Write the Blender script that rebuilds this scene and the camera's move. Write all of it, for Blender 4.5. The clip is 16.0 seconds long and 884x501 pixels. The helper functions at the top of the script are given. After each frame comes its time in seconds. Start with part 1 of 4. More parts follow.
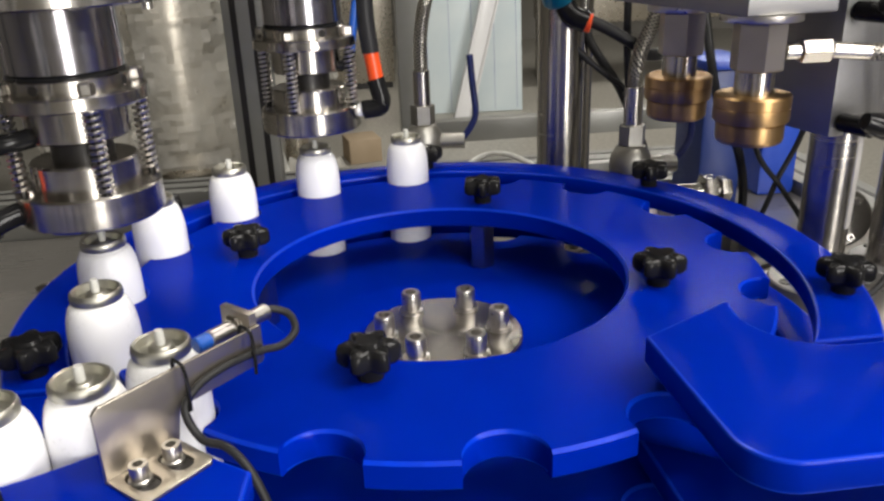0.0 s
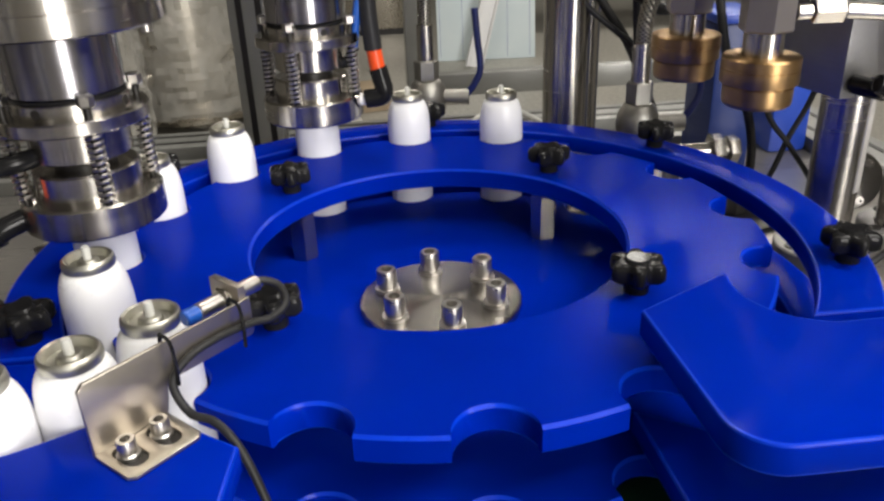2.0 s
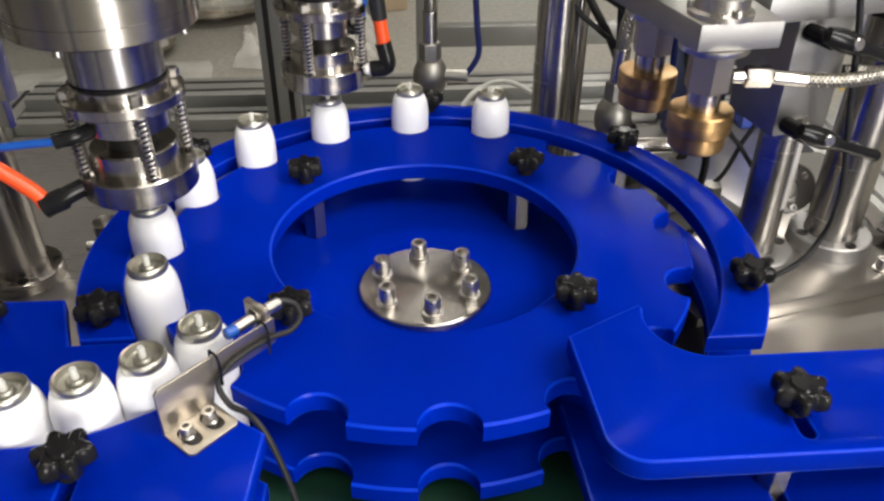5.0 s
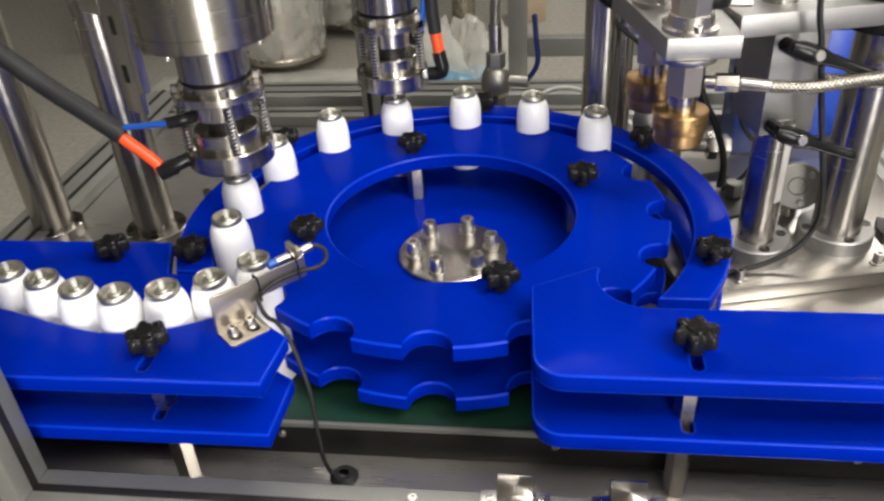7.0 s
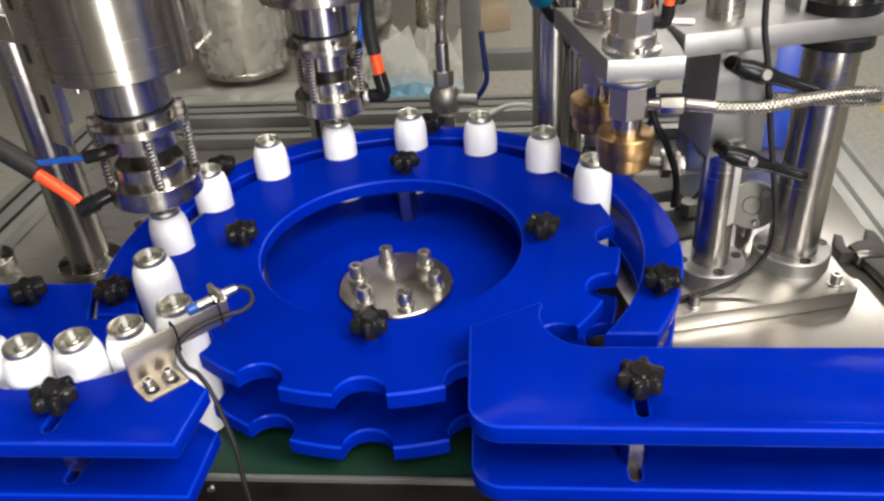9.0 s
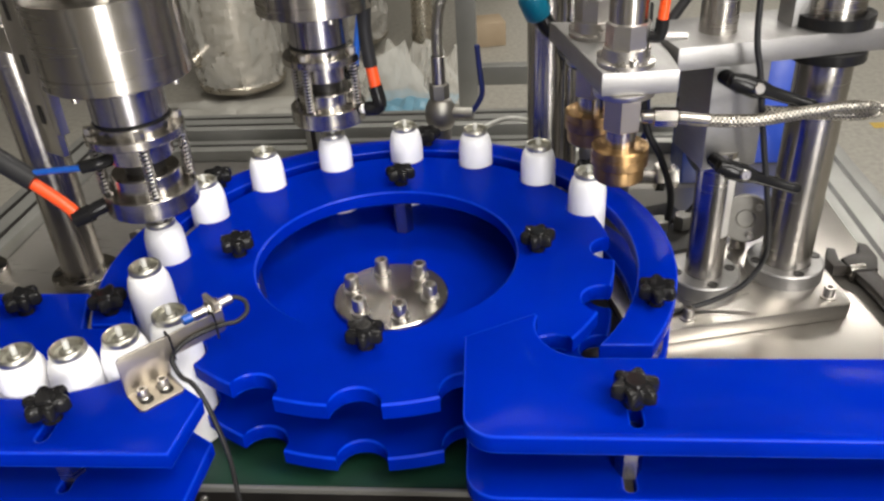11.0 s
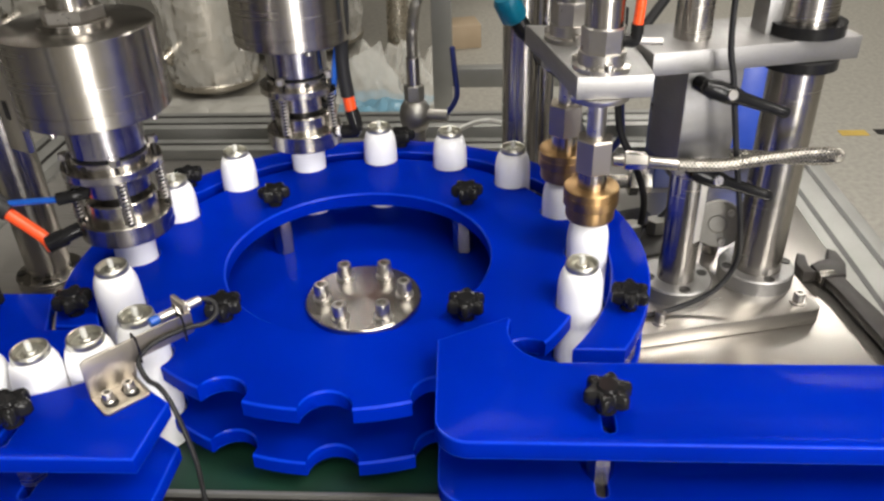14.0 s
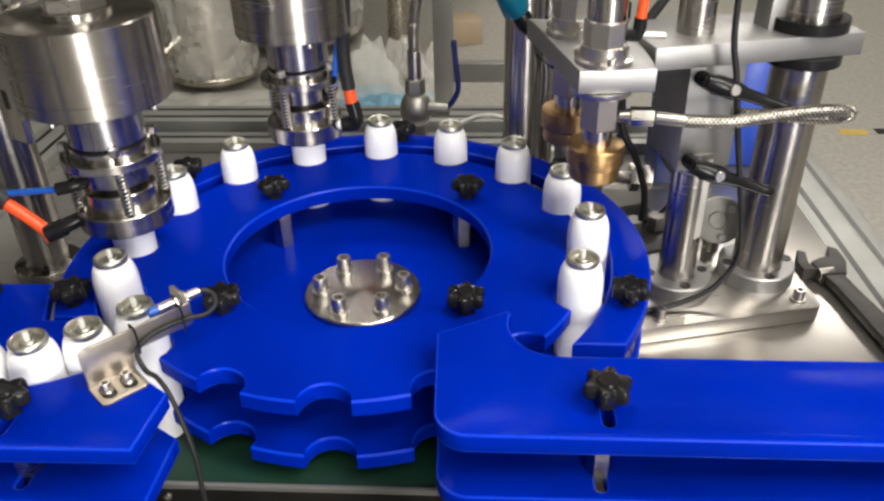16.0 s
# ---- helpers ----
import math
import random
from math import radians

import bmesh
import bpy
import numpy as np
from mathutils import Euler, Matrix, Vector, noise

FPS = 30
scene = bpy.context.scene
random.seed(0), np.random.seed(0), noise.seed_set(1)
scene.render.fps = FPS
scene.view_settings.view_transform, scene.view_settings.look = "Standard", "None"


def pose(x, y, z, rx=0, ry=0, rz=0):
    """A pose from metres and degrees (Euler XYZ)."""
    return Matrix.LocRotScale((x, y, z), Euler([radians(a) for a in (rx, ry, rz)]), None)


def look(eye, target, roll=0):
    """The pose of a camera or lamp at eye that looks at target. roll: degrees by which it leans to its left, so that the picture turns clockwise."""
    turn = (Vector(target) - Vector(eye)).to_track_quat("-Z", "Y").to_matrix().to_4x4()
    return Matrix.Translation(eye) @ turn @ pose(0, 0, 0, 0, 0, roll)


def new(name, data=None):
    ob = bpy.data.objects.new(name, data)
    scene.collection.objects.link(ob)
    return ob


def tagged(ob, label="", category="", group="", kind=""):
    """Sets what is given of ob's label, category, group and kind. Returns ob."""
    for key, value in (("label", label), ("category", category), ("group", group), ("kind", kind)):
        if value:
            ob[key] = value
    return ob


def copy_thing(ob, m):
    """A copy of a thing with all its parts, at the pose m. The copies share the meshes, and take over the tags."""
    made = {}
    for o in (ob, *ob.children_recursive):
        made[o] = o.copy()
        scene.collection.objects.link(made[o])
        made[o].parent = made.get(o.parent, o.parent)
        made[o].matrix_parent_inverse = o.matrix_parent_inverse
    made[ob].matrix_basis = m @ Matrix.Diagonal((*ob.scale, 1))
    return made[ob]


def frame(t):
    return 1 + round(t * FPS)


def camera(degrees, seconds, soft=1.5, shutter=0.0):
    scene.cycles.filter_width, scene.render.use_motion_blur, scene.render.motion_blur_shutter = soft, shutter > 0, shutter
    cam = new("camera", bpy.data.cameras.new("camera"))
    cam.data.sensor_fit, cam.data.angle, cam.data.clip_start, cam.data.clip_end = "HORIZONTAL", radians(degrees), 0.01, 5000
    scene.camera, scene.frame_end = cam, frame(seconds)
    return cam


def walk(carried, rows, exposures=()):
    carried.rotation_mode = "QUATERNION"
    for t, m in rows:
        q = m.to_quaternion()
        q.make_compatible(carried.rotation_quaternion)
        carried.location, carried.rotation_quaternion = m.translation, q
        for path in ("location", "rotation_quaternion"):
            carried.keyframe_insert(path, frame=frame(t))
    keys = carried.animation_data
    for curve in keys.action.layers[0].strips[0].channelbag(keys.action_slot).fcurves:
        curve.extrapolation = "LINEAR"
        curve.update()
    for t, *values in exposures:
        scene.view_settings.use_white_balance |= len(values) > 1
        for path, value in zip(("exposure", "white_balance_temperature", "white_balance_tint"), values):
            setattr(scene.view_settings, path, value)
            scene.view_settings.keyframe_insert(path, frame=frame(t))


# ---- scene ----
# ---- path ----
LENS = 58.12
# seconds, x, y, z, yaw, pitch, roll
PATH = [
    (0.0, -0.0616, -0.5792, 0.3512, -7.113, -22.003, 2.064),
    (0.5, -0.0568, -0.5695, 0.3557, -6.808, -23.068, 2.064),
    (1.0, -0.0508, -0.5717, 0.3581, -6.558, -24.003, 2.204),
    (1.5, -0.0499, -0.5700, 0.3590, -5.950, -25.050, 2.350),
    (2.0, -0.0490, -0.5682, 0.3599, -6.203, -25.715, 2.109),
    (2.5, -0.0452, -0.5701, 0.3585, -6.159, -26.105, 2.455),
    (3.0, -0.0384, -0.5720, 0.3652, -6.086, -26.151, 2.739),
    (3.2, -0.0373, -0.5758, 0.3684, -5.851, -26.245, 2.806),
    (5.3, -0.0287, -0.6498, 0.5263, -4.348, -34.592, -1.112),
    (5.5, -0.0230, -0.6571, 0.5279, -4.617, -34.780, -1.730),
    (6.0, -0.0053, -0.7185, 0.5463, -3.914, -35.623, -0.237),
    (6.5, 0.0319, -0.7837, 0.5702, -2.976, -35.039, 0.962),
    (6.6, 0.0467, -0.7944, 0.5710, -1.920, -34.380, 1.174),
    (6.7, 0.0597, -0.8034, 0.5775, 0.693, -33.871, 1.748),
    (6.8, 0.0788, -0.8067, 0.5761, 3.769, -33.245, 2.527),
    (6.9, 0.0929, -0.8035, 0.5772, 5.734, -33.238, 2.913),
    (7.0, 0.1066, -0.8018, 0.5677, 6.491, -32.932, 3.116),
    (7.5, 0.1137, -0.7789, 0.5738, 5.156, -32.679, 3.066),
    (8.0, 0.1305, -0.7418, 0.5643, 3.951, -32.294, 3.110),
    (8.2, 0.1353, -0.7436, 0.5634, 3.996, -32.593, 3.317),
    (10.3, 0.1430, -0.7479, 0.5686, 4.770, -32.060, 3.283),
    (10.5, 0.1400, -0.7489, 0.5632, 4.373, -31.686, 3.103),
    (11.0, 0.1409, -0.7497, 0.5636, 4.118, -31.526, 3.060),
    (11.5, 0.1382, -0.7483, 0.5657, 3.764, -31.627, 2.699),
    (12.0, 0.1395, -0.7460, 0.5655, 3.518, -31.548, 2.564),
    (12.5, 0.1417, -0.7438, 0.5610, 3.264, -31.290, 2.450),
    (13.0, 0.1390, -0.7463, 0.5610, 2.935, -31.253, 2.067),
    (13.5, 0.1400, -0.7442, 0.5613, 2.772, -31.378, 1.838),
    (14.0, 0.1405, -0.7440, 0.5613, 2.758, -31.460, 1.616),
    (14.5, 0.1414, -0.7420, 0.5597, 2.682, -31.680, 1.384),
    (15.0, 0.1405, -0.7438, 0.5605, 2.580, -31.618, 1.244),
    (15.5, 0.1396, -0.7464, 0.5612, 2.777, -31.676, 1.201),
    (16.0, 0.1389, -0.7435, 0.5574, 2.931, -31.703, 1.156),
]
# ---- end of path ----
cam = camera(LENS, 16.0, soft=2.5, shutter=0.5)
walk(cam, [(t, pose(x, y, z, 90 + pitch, roll, yaw)) for t, x, y, z, yaw, pitch, roll in PATH], exposures=[(0.0, -0.30), (3.0, -0.32), (5.5, -0.2), (16.0, -0.14)])

# ---- light: a closed factory hall with unseen overhead lamps and fill lights ----
world = bpy.data.worlds.new("hall_air")
world.use_nodes = True
world.node_tree.nodes["Background"].inputs[0].default_value = (0.95, 0.97, 1.0, 1)
world.node_tree.nodes["Background"].inputs[1].default_value = 0.25
scene.world = world


def area_lamp(name, eye, target, sx, sy, power, colour=(1.0, 0.955, 0.88)):
    data = bpy.data.lights.new(name, "AREA")
    data.shape, data.size, data.size_y, data.energy, data.color = "RECTANGLE", sx, sy, power, colour
    ob = new(name, data)
    ob.matrix_world = look(eye, target)
    return ob


area_lamp("lamp_front", (1.0, -1.9, 2.9), (0.8, -1.0, -0.4), 2.0, 0.5, 50)
area_lamp("lamp_right", (1.40, -0.85, 1.75), (0.4, -0.3, 0), 0.5, 1.6, 58, (1.0, 0.955, 0.90))
area_lamp("lamp_back", (-0.2, 1.6, 3.2), (0.0, 0.9, -0.2), 3.0, 0.4, 105)
area_lamp("lamp_far", (2.9, 5.2, 3.1), (2.0, 3.6, -0.9), 3.0, 0.6, 130)
# two added, unseen fill lights before the windowless wall behind the camera
area_lamp("fill_light_west", (-2.1, -4.6, 1.3), (0, 0, 0.1), 1.1, 2.2, 14, (1.0, 0.955, 0.90))
area_lamp("fill_light_east", (1.9, -4.6, 1.0), (0.2, 0, 0.1), 1.3, 2.8, 290, (1.0, 0.965, 0.92))

# ---- materials ----


def nodes_of(name):
    m = bpy.data.materials.new(name)
    m.use_nodes = True
    nt = m.node_tree
    return m, nt, nt.nodes["Principled BSDF"]


def noise_node(nt, scale, detail=3.0, stretch=None):
    tc = nt.nodes.new("ShaderNodeTexCoord")
    n = nt.nodes.new("ShaderNodeTexNoise")
    n.inputs["Scale"].default_value, n.inputs["Detail"].default_value = scale, detail
    if stretch:
        mp = nt.nodes.new("ShaderNodeMapping")
        mp.inputs["Scale"].default_value = stretch
        nt.links.new(tc.outputs["Object"], mp.inputs["Vector"])
        nt.links.new(mp.outputs["Vector"], n.inputs["Vector"])
    else:
        nt.links.new(tc.outputs["Object"], n.inputs["Vector"])
    return n


def ramp(nt, source, lo, hi, p0=0.3, p1=0.7):
    r = nt.nodes.new("ShaderNodeMapRange")
    r.inputs["From Min"].default_value, r.inputs["From Max"].default_value = p0, p1
    r.inputs["To Min"].default_value, r.inputs["To Max"].default_value = lo, hi
    nt.links.new(source.outputs["Fac"], r.inputs["Value"])
    return r


def surface(name, colour, colour2=None, rough=(0.3, 0.5), metal=0.0, scale=12.0, fine=220.0, bump=0.05, stretch=None, coat=0.0, gloss=0.5, sss=0.0):
    """A surface with colour and gloss that vary at a coarse scale, and a fine relief."""
    m, nt, b = nodes_of(name)
    b.inputs["Metallic"].default_value = metal
    coarse, grain = noise_node(nt, scale, 4.0), noise_node(nt, fine, 2.0, stretch)
    mix = nt.nodes.new("ShaderNodeMix")
    mix.data_type = "RGBA"
    c2 = colour2 or tuple(c * 0.82 for c in colour)
    mix.inputs[6].default_value, mix.inputs[7].default_value = (*colour, 1), (*c2, 1)
    nt.links.new(ramp(nt, coarse, 0.0, 1.0).outputs[0], mix.inputs[0])
    nt.links.new(mix.outputs[2], b.inputs["Base Color"])
    add = nt.nodes.new("ShaderNodeMath")
    add.operation = "ADD"
    mid, half = (rough[0] + rough[1]) / 2, (rough[1] - rough[0]) / 2
    nt.links.new(ramp(nt, coarse, mid - half, mid).outputs[0], add.inputs[0])
    nt.links.new(ramp(nt, grain, 0.0, half).outputs[0], add.inputs[1])
    nt.links.new(add.outputs[0], b.inputs["Roughness"])
    if bump:
        bp = nt.nodes.new("ShaderNodeBump")
        bp.inputs["Strength"].default_value, bp.inputs["Distance"].default_value = bump, 0.001
        nt.links.new(grain.outputs["Fac"], bp.inputs["Height"])
        nt.links.new(bp.outputs["Normal"], b.inputs["Normal"])
    b.inputs["Coat Weight"].default_value = coat
    b.inputs["Specular IOR Level"].default_value = gloss
    if sss:
        b.inputs["Subsurface Weight"].default_value = sss
        b.inputs["Subsurface Radius"].default_value = (0.001, 0.005, 0.016)
    return m


BLUE = surface("blue_plastic", (0.0, 0.0150, 0.35), (0.0, 0.0115, 0.275), (0.15, 0.26), scale=8, fine=35, bump=0.04, gloss=0.06, sss=0.5)
# lighter blue for chamfers, standing in for light caught along the edges
EDGE = surface("blue_edge_highlight", (0.001, 0.036, 0.54), (0.001, 0.028, 0.44), (0.25, 0.4), scale=60, bump=0.0, gloss=0.14)
BLUE.node_tree.nodes["Principled BSDF"].inputs["IOR"].default_value = 1.2
WHITE = surface("white_enamel", (0.90, 0.90, 0.90), (0.86, 0.86, 0.87), (0.24, 0.38), scale=30, fine=300, bump=0.01)
TIN = surface("tin_plate", (0.55, 0.54, 0.48), (0.42, 0.41, 0.36), (0.34, 0.5), 1.0, 60, 400, 0.03)
BENT = surface("rolled_steel_sheet", (0.52, 0.48, 0.42), (0.44, 0.40, 0.345), (0.36, 0.44), 1.0, 14, 300, 0.0)
NYLON = surface("grey_nylon", (0.62, 0.62, 0.58), None, (0.4, 0.6), scale=80)
STEEL = surface("polished_steel", (0.49, 0.465, 0.43), (0.42, 0.40, 0.37), (0.2, 0.3), 1.0, 6, 500, 0.0, (0.015, 0.015, 0.4))
BRUSHED = surface("brushed_steel", (0.52, 0.50, 0.465), (0.45, 0.43, 0.40), (0.26, 0.38), 1.0, 9, 700, 0.012, (0.05, 1, 1))
SATIN = surface("satin_steel_sheet", (0.46, 0.44, 0.41), (0.38, 0.36, 0.335), (0.24, 0.36), 0.8, 7, 500, 0.012, (0.03, 1, 1))
ALU = surface("milled_aluminium", (0.34, 0.335, 0.33), (0.285, 0.28, 0.275), (0.42, 0.58), 1.0, 16, 300, 0.05, (1, 0.1, 1))
EXTRUSION = surface("anodised_aluminium", (0.26, 0.26, 0.245), (0.215, 0.215, 0.20), (0.38, 0.50), 0.5, 12, 200, 0.03)
CHROME = surface("bright_steel", (0.60, 0.58, 0.55), (0.48, 0.46, 0.43), (0.24, 0.38), 1.0, 40, 300, 0.02)
BRASS = surface("brass", (0.50, 0.325, 0.15), (0.40, 0.25, 0.11), (0.32, 0.48), 1.0, 30, 500, 0.008, (0.015, 0.015, 1.5))
CAST = surface("cast_steel", (0.36, 0.35, 0.32), (0.28, 0.27, 0.25), (0.36, 0.55), 1.0, 40, 300, 0.12)
NAVY = surface("navy_paint", (0.006, 0.022, 0.13), (0.004, 0.015, 0.09), (0.3, 0.5), scale=12)
BLACK = surface("black_plastic", (0.008, 0.008, 0.009), (0.014, 0.014, 0.014), (0.12, 0.24), scale=60, fine=400, bump=0.03, gloss=0.16)
RUBBER = surface("black_rubber", (0.014, 0.014, 0.015), (0.020, 0.020, 0.021), (0.35, 0.55), scale=50, gloss=0.25)
ORANGE = surface("orange_tube", (0.82, 0.085, 0.015), (0.72, 0.07, 0.012), (0.25, 0.4), scale=50, bump=0.01)
TUBEBLUE = surface("blue_tube", (0.01, 0.09, 0.42), (0.01, 0.07, 0.34), (0.25, 0.4), scale=50, bump=0.01)
HANDLEBLUE = surface("blue_vinyl", (0.006, 0.016, 0.12), (0.004, 0.01, 0.08), (0.3, 0.45), scale=50)
# pale colour stands in for the bright reflection on the column's milled flat
MILLED = surface("milled_face_reflection", (0.74, 0.72, 0.69), (0.66, 0.64, 0.61), (0.28, 0.40), 0.45, 20, 400, 0.02)
OXIDE = surface("black_oxide", (0.016, 0.014, 0.013), (0.028, 0.024, 0.021), (0.38, 0.55), 0.0, 40, 300, 0.06, gloss=0.3)
GREEN = surface("green_belt", (0.005, 0.036, 0.019), (0.004, 0.026, 0.014), (0.4, 0.6), scale=20, fine=500, bump=0.08)
DARK = surface("dark_channel", (0.012, 0.011, 0.010), (0.02, 0.018, 0.017), (0.3, 0.5), 0.3, 20)
FLOOR = surface("terrazzo_floor", (0.37, 0.352, 0.31), (0.28, 0.267, 0.233), (0.35, 0.55), scale=40, fine=160, bump=0.05)
WALL = surface("painted_wall", (0.28, 0.265, 0.24), (0.22, 0.21, 0.19), (0.6, 0.8), scale=1.5, fine=30)
GALV = surface("tank_steel", (0.50, 0.46, 0.39), (0.34, 0.31, 0.26), (0.2, 0.38), 0.95, 3, 40, 0.05)
FILM = surface("pale_blue_film", (0.74, 0.82, 0.84), (0.66, 0.76, 0.80), (0.3, 0.5), scale=4)
SHEET = surface("grey_sheet", (0.50, 0.49, 0.45), (0.36, 0.35, 0.32), (0.3, 0.5), scale=6)
CARD = surface("cardboard", (0.40, 0.31, 0.21), (0.34, 0.26, 0.17), (0.7, 0.9), scale=6)
TAPE = surface("yellow_tape", (0.55, 0.38, 0.06), (0.45, 0.3, 0.05), (0.5, 0.7), scale=9)
MOTORBLUE = surface("motor_paint", (0.01, 0.05, 0.36), (0.008, 0.035, 0.27), (0.3, 0.5), scale=12)
TEAL = surface("teal_plastic", (0.0, 0.16, 0.26), (0.0, 0.12, 0.2), (0.25, 0.4), scale=30)
PURPLE = surface("bluish_steel", (0.44, 0.43, 0.46), (0.38, 0.37, 0.40), (0.18, 0.28), 1.0, 6, 500, 0.0, (0.015, 0.015, 0.4))


def turned(m, amount):
    """Fine lathe marks around the upright axis: light spreads along it."""
    nt = m.node_tree
    b = nt.nodes["Principled BSDF"]
    tg = nt.nodes.new("ShaderNodeTangent")
    tg.direction_type, tg.axis = "RADIAL", "Z"
    b.inputs["Anisotropic"].default_value, b.inputs["Anisotropic Rotation"].default_value = amount, 0.25
    nt.links.new(tg.outputs[0], b.inputs["Tangent"])


for m in (STEEL, PURPLE, BRASS):
    turned(m, 0.8)


def plastic_wrap():
    m, nt, b = nodes_of("clear_wrap")
    b.inputs["Base Color"].default_value = (0.86, 0.84, 0.78, 1)
    b.inputs["Roughness"].default_value = 0.09
    b.inputs["Alpha"].default_value = 0.32
    n = noise_node(nt, 9.0, 5.0)
    bp = nt.nodes.new("ShaderNodeBump")
    bp.inputs["Strength"].default_value, bp.inputs["Distance"].default_value = 0.9, 0.05
    nt.links.new(n.outputs["Fac"], bp.inputs["Height"])
    nt.links.new(bp.outputs["Normal"], b.inputs["Normal"])
    return m


WRAP = plastic_wrap()


BRAID = surface("steel_wire", (0.38, 0.36, 0.32), (0.28, 0.265, 0.23), (0.3, 0.42), 1.0, 60, 500, 0.0)

# ---- mesh helpers ----


def thing(name, x=0.0, y=0.0, z=0.0, rz=0.0, label="", category="", group="", kind=""):
    ob = new(name)
    ob.empty_display_size = 0.02
    ob.matrix_basis = pose(x, y, z, 0, 0, rz)
    return tagged(ob, label, category, group, kind)


def part(name, bm, material, parent=None, label="", smooth=40):
    """Links a bmesh as one mesh object under a thing or a part."""
    bmesh.ops.recalc_face_normals(bm, faces=bm.faces)
    limit = radians(smooth)
    for f in bm.faces:
        f.smooth = True
    for e in bm.edges:
        e.smooth = len(e.link_faces) == 2 and e.calc_face_angle(0) < limit
    me = bpy.data.meshes.new(name)
    bm.to_mesh(me)
    bm.free()
    me.materials.append(material)
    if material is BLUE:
        # chamfer faces take a lighter blue, an edge highlight put into the colour
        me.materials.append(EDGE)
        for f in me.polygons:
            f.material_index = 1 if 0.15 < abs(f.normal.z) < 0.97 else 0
    ob = new(name, me)
    if parent:
        ob.parent = parent
    if label:
        ob["label"] = label
    return ob


def share(name, ob, parent, m, label=""):
    """Another object on the mesh of ob."""
    o = new(name, ob.data)
    o.parent = parent
    o.matrix_basis = m
    if label:
        o["label"] = label
    return o


def lathe(profile, n=40, x=0.0, y=0.0, z=0.0, bm=None, axis=None):
    """A turned body from (radius, height) pairs; axis: a matrix that lays it elsewhere."""
    bm = bm or bmesh.new()
    m = axis if axis is not None else Matrix.Translation((x, y, z))
    rings = []
    for r, h in profile:
        if r < 1e-6:
            rings.append([bm.verts.new(m @ Vector((0, 0, h)))])
        else:
            rings.append([bm.verts.new(m @ Vector((r * math.cos(2 * math.pi * i / n), r * math.sin(2 * math.pi * i / n), h))) for i in range(n)])
    for a, b in zip(rings, rings[1:]):
        for i in range(n):
            j = (i + 1) % n
            if len(a) == 1 and len(b) > 1:
                bm.faces.new((a[0], b[i], b[j]))
            elif len(b) == 1 and len(a) > 1:
                bm.faces.new((a[i], a[j], b[0]))
            elif len(a) > 1:
                bm.faces.new((a[i], a[j], b[j], b[i]))
    return bm


def rod(r, z0, z1, c=0.0008, n=32, **kw):
    c = min(c, r * 0.4, (z1 - z0) * 0.4)
    return lathe([(0, z0), (r - c, z0), (r, z0 + c), (r, z1 - c), (r - c, z1), (0, z1)], n, **kw)


def box(x0, x1, y0, y1, z0, z1, bev=0.001, bm=None, m=None):
    bm2 = bmesh.new()
    bmesh.ops.create_cube(bm2, size=1.0)
    for v in bm2.verts:
        v.co = Vector(((x0 + x1) / 2 + v.co.x * (x1 - x0), (y0 + y1) / 2 + v.co.y * (y1 - y0), (z0 + z1) / 2 + v.co.z * (z1 - z0)))
    if bev:
        bmesh.ops.bevel(bm2, geom=bm2.edges[:], offset=bev, segments=2, affect="EDGES", profile=0.5)
    if m is not None:
        bm2.transform(m)
    if bm is None:
        return bm2
    me = bpy.data.meshes.new("tmp")
    bm2.to_mesh(me)
    bm2.free()
    bm.from_mesh(me)
    bpy.data.meshes.remove(me)
    return bm


def slab(outline, z0, z1, holes=(), bev=0.0017):
    """A plate cut to an outline, with holes through it and broken edges."""
    bm = bmesh.new()
    edges = []
    for loop in (outline, *holes):
        vs = [bm.verts.new((x, y, z0)) for x, y in loop]
        edges += [bm.edges.new((vs[i], vs[(i + 1) % len(vs)])) for i in range(len(vs))]
    bmesh.ops.triangle_fill(bm, use_beauty=True, use_dissolve=False, edges=edges)
    got = bmesh.ops.extrude_face_region(bm, geom=bm.faces[:])
    for v in got["geom"]:
        if isinstance(v, bmesh.types.BMVert):
            v.co.z = z1
    bmesh.ops.recalc_face_normals(bm, faces=bm.faces)
    if bev:
        sharp = [e for e in bm.edges if len(e.link_faces) == 2 and e.calc_face_angle(0) > 0.9 and abs(e.verts[0].co.z - e.verts[1].co.z) < 1e-5]
        bmesh.ops.bevel(bm, geom=sharp, offset=bev, segments=2, affect="EDGES", profile=0.5)
    return bm


def smooth_line(pts, steps=8):
    """Points along a soft curve through pts."""
    p = [Vector(q) for q in pts]
    p = [2 * p[0] - p[1]] + p + [2 * p[-1] - p[-2]]
    out = []
    for i in range(1, len(p) - 2):
        for k in range(steps):
            t = k / steps
            a, b, c, d = p[i - 1], p[i], p[i + 1], p[i + 2]
            out.append(0.5 * (2 * b + (c - a) * t + (2 * a - 5 * b + 4 * c - d) * t * t + (3 * b - a - 3 * c + d) * t ** 3))
    out.append(p[-2])
    return out


